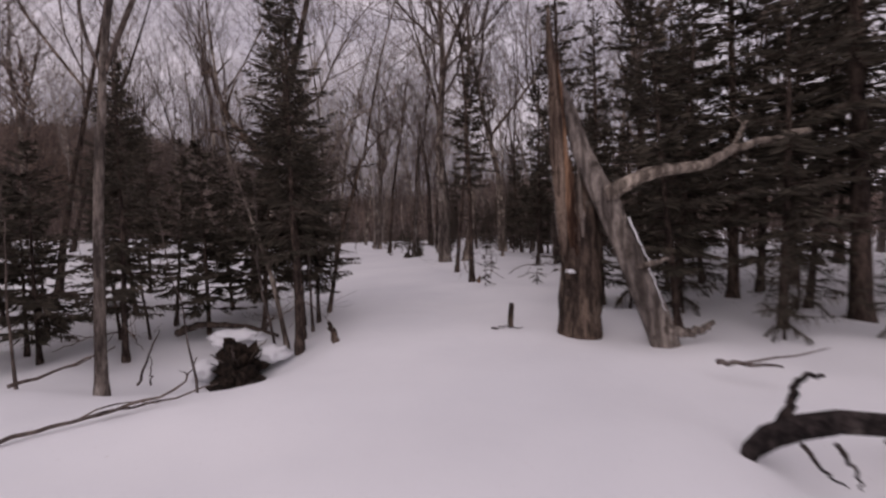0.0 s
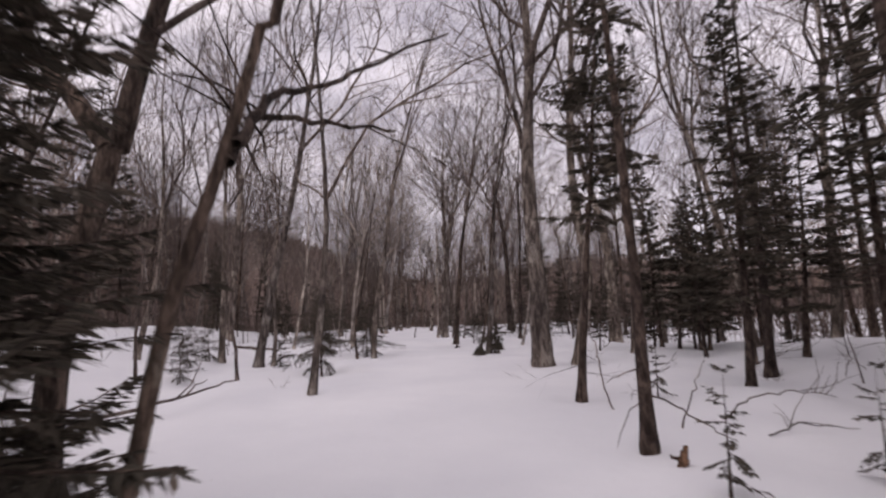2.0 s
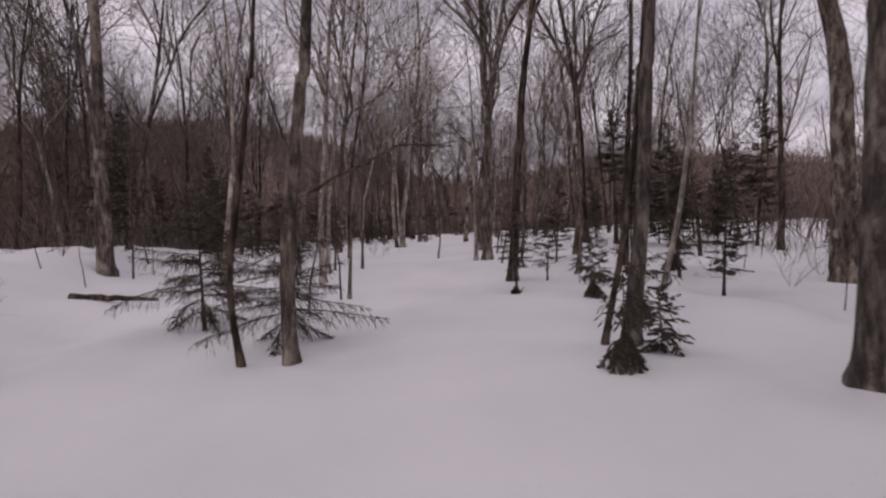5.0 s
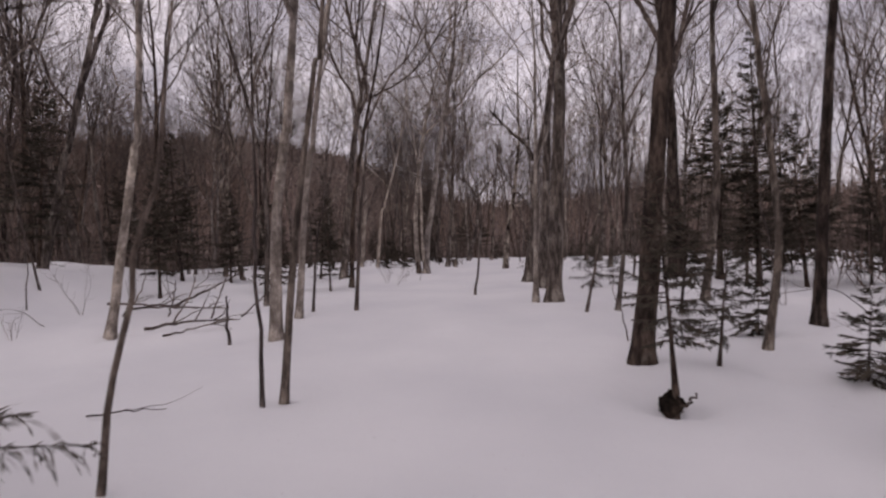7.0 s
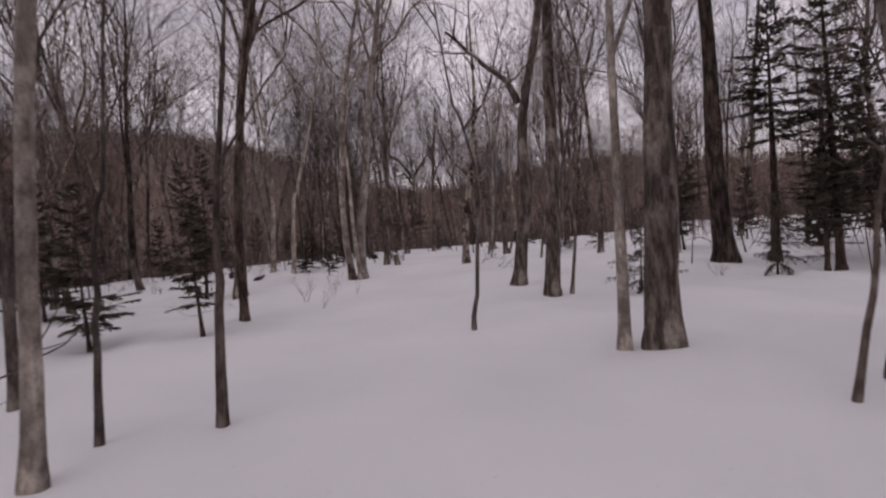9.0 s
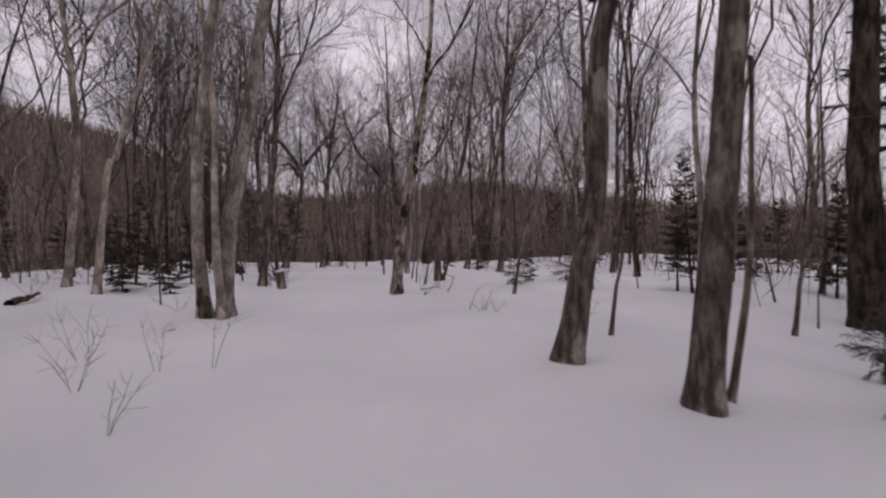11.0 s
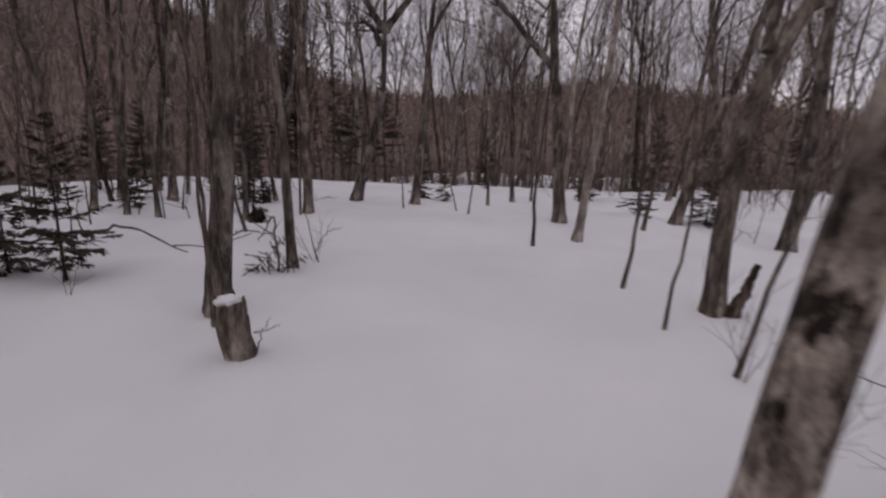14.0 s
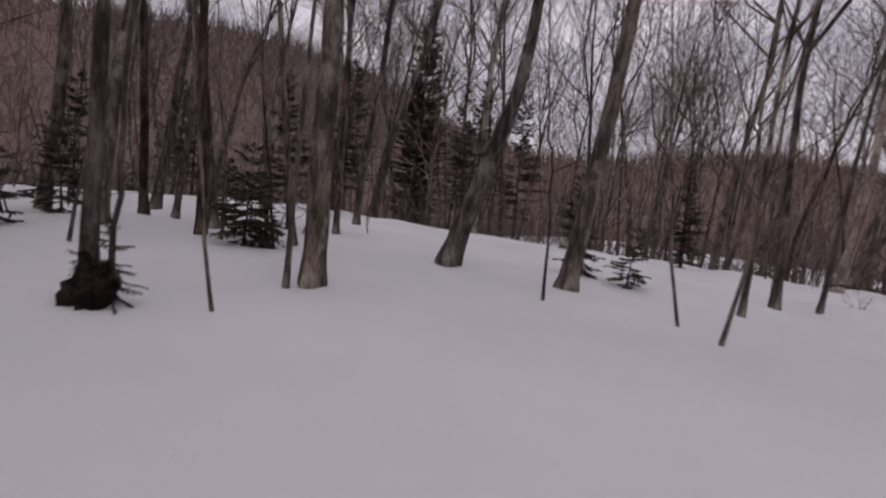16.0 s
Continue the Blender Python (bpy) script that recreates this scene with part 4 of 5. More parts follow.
while made < 42:
    wx, wy = rnd.uniform(-46, 14), rnd.uniform(75, 104)
    if free_spot(wx, wy, 1.8):
        s = rnd.uniform(0.85, 1.3)
        ob = copy_thing(rnd.choice(models), pose(wx, wy, gz(wx, wy), rnd.uniform(-6, 6), rnd.uniform(-6, 6), rnd.uniform(0, 360)))
        ob.scale = (s, s, s)
        made += 1
for ob in models:
    for c in (*ob.children_recursive, ob):
        bpy.data.objects.remove(c)
made = 0
while made < 60:
    wx, wy = rnd.uniform(-40, 30), rnd.uniform(10, 95)
    off = trail_off(wx, wy)
    if off < 10 or off > 28 or wy > 68 and off < 14:
        continue
    if free_spot(wx, wy, 1.3):
        fir(rnd.choice(("fir_low", "fir_mid", "fir_small", "fir_small", "fir_slim" if wx > 2 else "fir_low")), wx, wy, rnd.uniform(0.7, 1.15), rnd.uniform(0, 6.2))
        made += 1

# thin saplings between the trees
thin_models = [sapling(60 + 3 * i, -70, d, (), h) for i, (d, h) in enumerate(((0.03, 2.6), (0.045, 3.8), (0.022, 1.7), (0.06, 5.0)))]
made = 0
while made < 110:
    wx, wy = rnd.uniform(-32, 20), rnd.uniform(16, 84)
    off = trail_off(wx, wy)
    if off < 8.5 or off > 22 and wy < 74:
        continue
    if free_spot(wx, wy, 0.9):
        ob = copy_thing(rnd.choice(thin_models), pose(wx, wy, gz(wx, wy), rnd.uniform(-9, 9), rnd.uniform(-9, 9), rnd.uniform(0, 360)))
        made += 1
for ob in thin_models:
    for c in (*ob.children_recursive, ob):
        bpy.data.objects.remove(c)

# ---- far woods, too many to count ----
far_bark, far_twig, far_green = Shape(), Shape(), Shape()
far_models = []
for seed in range(7):
    rng = np.random.default_rng(900 + seed)
    a, b = Shape(), Shape()
    h = rng.uniform(10, 15)
    line = stem_line(0, (), h, rng)
    a.tube(line[::3], np.linspace(0.17, 0.03, len(line[::3])), 5)
    for k in range(14):
        i = int(len(line) * rng.uniform(0.35, 0.97))
        branch(b, rng, line[i], aside(rng, (0, 0, 1), 25, 62), (h - line[i][2]) * 0.5 + 1.4, 0.05, 1, 1.8, 0.08)
    far_models.append((a, b))
for k in range(430):
    while True:
        wx, wy = (rnd.uniform(-75, 65), rnd.uniform(-10, 150)) if k < 330 else (rnd.uniform(-52, -26), rnd.uniform(34, 72))
        off = trail_off(wx, wy)
        if off > 24 or wy > 84:
            break
    a, b = rnd.choice(far_models)
    m, s = pose(wx, wy, gz(wx, wy) - 0.2, rnd.uniform(-4, 4), rnd.uniform(-4, 4), rnd.uniform(0, 360)), rnd.uniform(0.8, 1.3)
    for src, dst in ((a, far_bark), (b, far_twig)):
        for v, f in zip(src.moved(m, s), src.f):
            dst.add(v, f - f.min())
for k in range(120):
    while True:
        wx, wy = rnd.uniform(-60, 55), rnd.uniform(0, 125)
        off = trail_off(wx, wy)
        if off > 20 or wy > 80 and off > 6:
            break
    m, s = pose(wx, wy, gz(wx, wy), 0, 0, rnd.uniform(0, 360)), rnd.uniform(0.7, 1.5)
    green = FIRS["fir_small"][4][2]
    for v, f in list(zip(green.moved(m, s * 1.3), green.f))[::3]:
        far_green.add(v, f - f.min())
woods = thing("far_woods", (0, 0, 0), "distant bare winter woods with scattered young firs", "woods", "", "stuff")
shape_part("trunk", far_bark, BARK_GREY, woods)
shape_part("twig_work", far_twig, BARK_FAR_HAZE, woods)
shape_part("fir_foliage", far_green, NEEDLES, woods, smooth=False)

# ---- wooded hills behind ----
HILL_B = (-180, -120, -60, -40, -28, -20, -12, -6, -3, 2, 6, 10, 14, 19, 23, 28, 32, 36, 43, 50, 58, 70, 100, 140, 180)
HILL_E = (3, 3, 2.4, 2.4, 3.0, 4.2, 5.4, 6.5, 6.6, 6.1, 5.6, 5.0, 4.6, 4.8, 5.4, 7.1, 9.2, 10.7, 12.3, 12.7, 12.0, 10.6, 7, 4, 3)
HX, HY = -8.0, 50.0
hs = Shape()
rads = np.array([80, 92, 110, 135, 165, 200, 235, 262, 285])
lift = np.array([-0.02, 0.05, 0.22, 0.42, 0.62, 0.82, 1.0, 0.9, 0.5])
bear = np.linspace(-180, 180, 721)
rows = []
hr = np.random.default_rng(3)
for r, l in zip(rads, lift):
    hgt = 235 * np.tan(np.radians(np.interp(bear, HILL_B, HILL_E))) * l - 1.0
    rough = hr.normal(0, 0.6, len(bear)) * min(1, max(0, l) * 2)
    rough[-1] = rough[0]
    if r == rads[0]:
        hgt = hgt * 0 - 6.0
    a = np.radians(bear)
    rows.append(np.stack([HX - np.sin(a) * r, HY + np.cos(a) * r, hgt + rough], 1))
rows = np.array(rows)
n_r, n_b = rows.shape[:2]
i, j = np.meshgrid(np.arange(n_r - 1), np.arange(n_b - 1), indexing="ij")
hs.add(rows.reshape(-1, 3), np.stack([i * n_b + j, (i + 1) * n_b + j, (i + 1) * n_b + j + 1, i * n_b + j + 1], -1).reshape(-1, 4))
hill = shape_part("wooded_hills", hs, WOODS)
tagged(hill, "brown leafless wooded hillside behind the forest", "hill", "", "structure")

# leafless trees standing on the hills
hb = Shape()
n = 22000
a, r = np.radians(hr.uniform(-100, 110, n)), 85 + 165 * hr.uniform(0, 1, n) ** 0.8
base = np.interp(np.degrees(a), HILL_B, HILL_E)
hz = 235 * np.tan(np.radians(base)) * np.interp(r, rads, lift) - 1.5
foot = np.stack([HX - np.sin(a) * r, HY + np.cos(a) * r, hz], 1)
up = unit_rows(hr.normal(0, 0.24, (n, 3)) + (0, 0, 1))
across = unit_rows(np.cross(up, np.stack([np.sin(a), -np.cos(a), 0 * a], 1) + hr.normal(0, 0.2, (n, 3))))
hb.blades(foot, up, across, hr.uniform(2.5, 7, n), hr.uniform(0.08, 0.3, n))
shape_part("hill_wood", hb, BARK_FAR_HAZE, woods, smooth=False)

# leafless brush under the far trees
bb = Shape()
n = 32000
bx, by = hr.uniform(-55, 45, n), hr.uniform(5, 112, n)
off = np.abs(bx - np.interp(by, TRAIL_Y, TRAIL_X))
keep = (off > 12.5) & (off < 60) & (by < 76) | (by >= 76)
bx, by = bx[keep], by[keep]
n = len(bx)
foot = np.stack([bx, by, ground(bx, by) - 0.1], 1)
up = unit_rows(hr.normal(0, 0.3, (n, 3)) + (0, 0, 1))
bb.blades(foot, up, unit_rows(np.cross(up, hr.normal(size=(n, 3)))), hr.uniform(0.6, 3.8, n), hr.uniform(0.02, 0.06, n))
shape_part("brush", bb, BARK_FAR_HAZE, woods, smooth=False)


# ---- dead wood and things on the snow ----
def lump(rng, centre, size, rough=0.18, n=14, flat=0.0):
    """A rounded uneven mass."""
    s = Shape()
    th, ph = np.meshgrid(np.linspace(0, np.pi, n), np.linspace(0, 2 * np.pi, n * 2, endpoint=False), indexing="ij")
    d = np.stack([np.sin(th) * np.cos(ph), np.sin(th) * np.sin(ph), np.cos(th)], -1)
    r = 1 + rough * np.array([[noise.noise(Vector(v * 2.1) + Vector(centre)) + 0.5 * noise.noise(Vector(v * 5.3)) for v in row] for row in d])
    v = d * r[..., None] * np.array(size)
    if flat:
        v[..., 2] = np.maximum(v[..., 2], -flat * size[2])
    v = v + np.array(centre)
    m = n * 2
    i, j = np.meshgrid(np.arange(n - 1), np.arange(m), indexing="ij")
    k = (j + 1) % m
    s.add(v.reshape(-1, 3), np.stack([i * m + j, (i + 1) * m + j, (i + 1) * m + k, i * m + k], -1).reshape(-1, 4))
    return s


def fallen_branch(points, r, label="dead grey branch lying on the snow", forks=3, mat=None, seed=0):
    """points: x, y and height over the snow."""
    rng = np.random.default_rng(400 + seed)
    x0, y0 = points[0][:2]
    z0 = gz(x0, y0)
    br = thing("fallen_branch", (x0, y0, z0), label, "branch", "fallen branches")
    pts = [(x - x0, y - y0, gz(x, y) - z0 + z) for x, y, z in points]
    shape_part("stem", arm_shape(rng, pts, r, 0.0), mat or BARK_TWIG, br)
    line = np.array(pts)
    for k in range(forks):
        u = rng.uniform(0.25, 0.95) * (len(line) - 1)
        i = min(int(u), len(line) - 2)
        way = line[i + 1] - line[i]
        d = aside(rng, way, 25, 60)
        d[2] = abs(d[2]) * 0.6
        twig = Shape()
        n = 5
        twig.tube(grow(rng, line[i] + way * (u - i), d, rng.uniform(0.3, 0.9), n, 0.16, 0.02), r * 0.5 * np.linspace(1, 0.3, n + 1), 5)
        shape_part("twig", twig, mat or BARK_TWIG, br)
    return br


def shrub(x, y, h, stems=4, spread=0.35, seed=0, label="bare twiggy shrub poking out of the snow"):
    rng = np.random.default_rng(700 + seed)
    sh = thing("shrub", (x, y, gz(x, y)), label, "shrub", "bare shrubs")
    for k in range(stems):
        s = Shape()
        az = k * 6.28 / stems + rng.uniform(-0.5, 0.5)
        way = (math.cos(az) * spread, math.sin(az) * spread, 1)
        pts = grow(rng, (0, 0, -0.1), way, h * rng.uniform(0.7, 1.1), 6, 0.12, 0.0)
        s.tube(pts, np.linspace(0.0042, 0.0016, 7), 4)
        for q in range(5):
            i = rng.integers(2, 6)
            t = grow(rng, pts[i], aside(rng, pts[i] - pts[i - 1], 30, 60), h * rng.uniform(0.15, 0.35), 3, 0.15, 0.02)
            s.tube(t, np.linspace(0.0024, 0.001, 4), 3)
        shape_part("stem", s, BARK_TWIG, sh)
    return sh


# the broken snag and the dead trunk that leans on it
rng = np.random.default_rng(77)
sx, sy = 7.82, 13.39
snag = thing("broken_snag", (sx, sy, gz(sx, sy)), "dead broken tree trunk, splintered pale wood above dark bark", "dead tree")
s = Shape()
zz = np.array([-0.4, 0, 0.2, 0.5, 0.9, 1.3, 1.7, 2.0, 2.3, 2.5])
s.tube(np.stack([0.02 * zz, 0 * zz, zz], 1), np.array([0.40, 0.36, 0.335, 0.325, 0.315, 0.31, 0.30, 0.29, 0.25, 0.16]), 18, 0.05, rng)
shape_part("trunk", s, BARK_DARK, snag)
for k, (dx, dy, top, w, low, mat) in enumerate((
    (-0.2, -0.17, 5.1, 0.13, 0.95, WOOD_SPLIT), (-0.11, -0.23, 3.5, 0.075, 1.15, WOOD_HEART), (-0.04, -0.25, 2.75, 0.055, 0.95, WOOD_HEART), (0.05, -0.25, 2.9, 0.05, 1.3, WOOD_DEAD),
    (0.13, -0.2, 2.5, 0.06, 1.2, WOOD_HEART), (-0.27, -0.05, 4.1, 0.085, 1.3, WOOD_DEAD), (-0.15, -0.2, 4.4, 0.05, 1.7, WOOD_HEART), (-0.24, -0.13, 2.9, 0.05, 0.8, BARK_DARK), (0.2, -0.1, 2.7, 0.07, 1.5, BARK_DARK),
)):
    s = Shape()
    h = np.linspace(low, top, 12)
    lean = -0.055 * (h - low)
    prof = np.interp(np.linspace(0, 1, 12), [0, 0.12, 0.35, 0.8, 1], [0.25, 0.75, 1.0, 0.55, 0.12]) * rng.uniform(0.85, 1.15, 12)
    s.tube(np.stack([dx + lean + rng.normal(0, 0.008, 12), dy + rng.normal(0, 0.008, 12), h], 1), w * prof, 7, 0.14, rng)
    shape_part("splinter", s, mat, snag, "split weathered heartwood splinter")
shape_part("knot", lump(rng, (-0.17, -0.27, 0.9), (0.085, 0.09, 0.075), 0.45, 14), BARK_DARK, snag, "dark swollen knot with a cap of snow")
shape_part("snow_cap", lump(rng, (-0.165, -0.29, 0.955), (0.075, 0.075, 0.035), 0.4, 14), SNOW, snag, "small snow cap")
shape_part("knot", lump(rng, (-0.2, -0.25, 0.62), (0.05, 0.06, 0.06), 0.45, 12), BARK_DARK, snag)
HOLLOWS.append((sx + 0.3, sy, 0.8, 0.12))

lx, ly = 8.9, 12.9
HOLLOWS.append((8.95, 12.85, 0.6, 0.16))
log = thing("leaning_dead_trunk", (lx, ly, gz(lx, ly)), "weathered pale dead trunk leaning against the broken snag", "dead tree")
line = np.array([(0.16, 0.0, -0.35), (0.05, 0.0, -0.02), (-0.1, 0.0, 0.4), (-0.3, 0.02, 0.9), (-0.5, 0.06, 1.45), (-0.66, 0.12, 1.9), (-0.86, 0.2, 2.35), (-1.05, 0.28, 2.85), (-1.2, 0.36, 3.4), (-1.32, 0.45, 3.9)])
s = Shape()
s.tube(line, np.array([0.225, 0.215, 0.2, 0.19, 0.18, 0.185, 0.18, 0.15, 0.12, 0.06]), 14, 0.06, rng)
shape_part("trunk", s, WOOD_DEAD, log)
shape_part("limb", arm_shape(rng, [(-0.72, 0.08, 2.05), (-0.55, -0.1, 2.2), (0, -0.13, 2.45), (0.65, -0.01, 2.43), (1.07, 0.08, 2.71), (2.23, 0.3, 2.95)], 0.13, 0.15), WOOD_DEAD, log)
shape_part("stub", arm_shape(rng, [(-0.3, -0.12, 1.0), (-0.1, -0.2, 1.05), (0.12, -0.22, 1.15)], 0.06, 0.0), WOOD_DEAD, log)
shape_part("root", arm_shape(rng, [(0.05, -0.1, 0.06), (0.3, -0.15, 0.02), (0.6, -0.1, 0.05), (0.78, 0.0, 0.16)], 0.1, 0.0), WOOD_DEAD, log, "curled broken root at the snow")
shape_part("snow_streak", arm_shape(rng, [(-0.42, -0.09, 1.75), (-0.21, -0.135, 1.2), (-0.06, -0.145, 0.72), (0.08, -0.16, 0.35)], 0.016, 0.0), SNOW, log, "streak of snow on the upper side")

# arched log with an upright prong
ax, ay = 8.78, 9.24
arch = thing("arched_log", (ax, ay, gz(ax, ay) - 0.1), "dark wet bent log half buried in the snow", "log")
line = np.array([(-0.28, -0.04, -0.12), (-0.22, -0.03, 0.0), (-0.08, 0.0, 0.11), (0.15, 0.03, 0.18), (0.45, 0.05, 0.22), (0.8, 0.03, 0.21), (1.15, -0.06, 0.13), (1.5, -0.2, -0.02), (1.8, -0.32, -0.25)])
s = Shape()
s.tube(line, np.array([0.035, 0.07, 0.095, 0.098, 0.09, 0.085, 0.08, 0.078, 0.07]), 14, 0.07, rng)
shape_part("stem", s, BARK_WET, arch)
shape_part("prong", arm_shape(rng, [(0.02, 0.03, 0.18), (0.12, 0.08, 0.32), (0.16, 0.12, 0.46), (0.24, 0.15, 0.55), (0.4, 0.15, 0.55)], 0.045, 0.0), BARK_WET, arch)
for pts in ([(0.1, -0.1, 0.1), (0.16, -0.22, -0.04), (0.3, -0.3, -0.12)], [(0.35, -0.08, 0.1), (0.42, -0.2, -0.05), (0.4, -0.28, -0.15)], [(0.7, -0.06, 0.12), (0.78, -0.2, 0.0), (0.9, -0.26, -0.12)]):
    shape_part("stub", arm_shape(rng, pts, 0.02, 0.0), BARK_WET, arch)
HOLLOWS.append((9.2, 8.95, 0.6, 0.34))
HOLLOWS.append((9.59, 10.42, 1.6, 0.2))
fallen_branch([(9.12, 11.3, 0.05), (9.36, 11.08, 0.08), (9.66, 10.95, 0.06)], 0.035, forks=1, seed=1)
fallen_branch([(2.41, 8.48, 0.05), (2.74, 9.07, 0.06), (3.1, 9.56, 0.05), (3.57, 10.04, 0.12)], 0.022, forks=2, seed=2)
fallen_branch([(2.84, 9.22, 0.06), (3.17, 9.96, 0.1), (2.89, 10.67, 0.35)], 0.018, forks=1, seed=3)
fallen_branch([(0.5, 10.4, 0.05), (0.9, 10.7, 0.25), (1.4, 11.1, 0.6)], 0.025, forks=1, seed=4)
sapling(0.2, 10.75, 0.045, [(1.2, -0.05, 0)], 2.8)
fallen_branch([(1.05, 11.85, 0.0), (1.2, 11.92, 0.4), (1.36, 12.0, 0.8)], 0.022, "short dead stick leaning out of the snow", 0, seed=33)
fallen_branch([(1.45, 11.65, 0.0), (1.46, 11.66, 0.2), (1.44, 11.68, 0.42)], 0.014, "short dead stick leaning out of the snow", 0, seed=34)
fallen_branch([(2.6, 14.25, 0.75), (2.95, 14.0, 0.6), (3.3, 13.85, 0.3), (3.45, 13.8, 0.1)], 0.012, "dead branch drooping from a fir trunk", 3, seed=35)
fallen_branch([(2.9, 13.5, 0.7), (2.6, 13.3, 0.62), (2.25, 13.2, 0.4)], 0.012, "dead branch drooping from a fir trunk", 3, seed=36)
fallen_branch([(-0.4, 13.3, 0.7), (0.0, 13.0, 0.6), (0.4, 12.8, 0.35)], 0.014, "dead branch drooping from a fir trunk", 4, seed=37)
fallen_branch([(-0.5, 13.3, 0.5), (-0.8, 12.9, 0.42), (-1.2, 12.6, 0.25)], 0.014, "dead branch drooping from a fir trunk", 4, seed=38)

# small stump beside the trail
st = thing("small_stump", (6.7, 13.53, gz(6.7, 13.53)), "thin broken stump sticking out of the snow", "stump")
s = Shape()
s.tube([(0, 0, -0.2), (0, 0, 0.1), (0.01, 0, 0.3), (0.02, 0, 0.4)], [0.05, 0.05, 0.048, 0.04], 9, 0.08, rng, True)
shape_part("stem", s, BARK_DARK, st)
fallen_branch([(6.39, 13.24, 0.03), (6.64, 13.33, 0.03), (6.9, 13.37, 0.02)], 0.018, forks=0, seed=5)

# uprooted root plate beside the trail
rx, ry = 2.15, 12.75
root = thing("root_plate", (rx, ry, gz(rx, ry) - 0.44), "dark upturned root plate with earth and snow on top", "uprooted stump")
shape_part("earth", lump(rng, (0.1, -0.22, 0.16), (0.34, 0.3, 0.34), 0.8, 22), EARTH, root, "dark clump of earth and rotten wood")
clump = shape_part("earth", lump(rng, (-0.1, 0.26, 0.4), (0.36, 0.32, 0.36), 0.8, 22), EARTH, root, "dark clump of earth and rotten wood")
for centre, size in (((-0.3, 0.55, 0.82), (0.48, 0.34, 0.16)), ((0.4, 0.5, 0.56), (0.3, 0.26, 0.14)), ((-0.52, -0.02, 0.42), (0.22, 0.3, 0.16))):
    shape_part("snow_cap", lump(rng, centre, size, 0.4, 16), SNOW, clump, "rounded snow cap")
for k in range(8):
    a = k * 0.85
    e = np.array([math.cos(a) * rng.uniform(0.35, 0.6), math.sin(a) * 0.45 + 0.05, rng.uniform(0.3, 0.95)])
    shape_part("root", arm_shape(rng, [(0.1 * math.cos(a), 0.05, 0.4), tuple(e * 0.6 + (0, 0, 0.15)), tuple(e)], rng.uniform(0.012, 0.03), 0.1), EARTH if k % 2 else BARK_TWIG, root)
fallen_branch([(-0.1, 14.35, 0.1), (0.35, 14.3, 0.28), (0.95, 14.25, 0.33), (1.6, 14.3, 0.26), (2.1, 14.35, 0.05)], 0.085, "thick dead log lying behind the root plate", 2, BARK_DARK, 6)
HOLLOWS.append((2.5, 12.3, 0.95, 0.5))
HOLLOWS.append((3.05, 11.45, 0.95, 0.15))

# rotten stump and dead low branches among the bare fir trunks
log_end = thing("broken_stub", (5.75, 19.5, gz(5.75, 19.5)), "reddish brown rotten stub leaning out of the snow", "stump")
shape_part("stem", arm_shape(rng, [(-0.02, 0, -0.2), (0.0, 0, 0.0), (0.03, 0.01, 0.1), (0.05, 0.01, 0.17)], 0.065, 0.0), WOOD_HEART, log_end)
shape_part("stub", arm_shape(rng, [(0.0, 0, 0.04), (-0.07, -0.01, 0.07), (-0.11, -0.01, 0.09)], 0.025, 0.0), WOOD_HEART, log_end)
fallen_branch([(5.47, 20.05, 0.62), (5.7, 20.2, 0.5), (6.0, 20.35, 0.3), (6.3, 20.5, 0.12), (6.5, 20.6, 0.02)], 0.013, "dead branch drooping from a fir trunk", 0, seed=15)
fallen_branch([(5.5, 20.09, 0.85), (5.3, 20.05, 0.82), (5.1, 20.0, 0.72)], 0.011, "dead branch sticking out of a fir trunk", 0, seed=16)
fallen_branch([(6.6, 21.6, 0.02), (7.0, 21.9, 0.25), (7.6, 22.1, 0.3), (8.2, 22.4, 0.1)], 0.014, "dead fir branch lying over the snow", 5, seed=17)
fallen_branch([(6.9, 20.9, 0.03), (7.3, 21.1, 0.12), (7.9, 21.1, 0.06)], 0.012, "dead fir branch lying over the snow", 4, seed=18)
fallen_branch([(5.48, 20.05, 0.5), (5.32, 19.95, 0.42), (5.2, 19.85, 0.2), (5.15, 19.8, 0.05)], 0.008, "thin dead branch drooping from a fir trunk", 0, seed=19)

# dead branches by the second stretch
fallen_branch([(-2.37, 19.86, 0.25), (-2.04, 20.85, 0.28), (-1.91, 21.65, 0.3), (-1.73, 22.24, 0.32)], 0.035, forks=2, seed=7)
fallen_branch([(5.2, 22.03, 0.0), (5.04, 21.98, 0.5), (5.02, 21.97, 0.92), (4.94, 21.95, 1.15), (4.9, 21.9, 1.5)], 0.014, "thin crooked dead stick standing in the snow", 1, seed=8)
fallen_branch([(-6.12, 34.4, 0.03), (-5.86, 34.55, 0.07), (-5.6, 34.8, 0.03)], 0.01, forks=1, seed=9)
fallen_branch([(-10.6, 33.1, 0.02), (-9.8, 33.5, 0.12), (-9.0, 34.0, 0.16)], 0.1, "dark fallen log half sunk in snow", 0, BARK_DARK, 10)

fallen_branch([(-1.83, 39.15, 0.0), (-1.88, 39.13, 0.33), (-1.99, 39.08, 0.59), (-2.07, 39.04, 0.93)], 0.011, "thin crooked dead stick standing in the snow", 0, seed=11)
fallen_branch([(6.01, 21.19, 0.0), (6.15, 21.23, 0.4), (6.37, 21.31, 0.87)], 0.013, "thin dead stick leaning out of the snow", 0, seed=12)

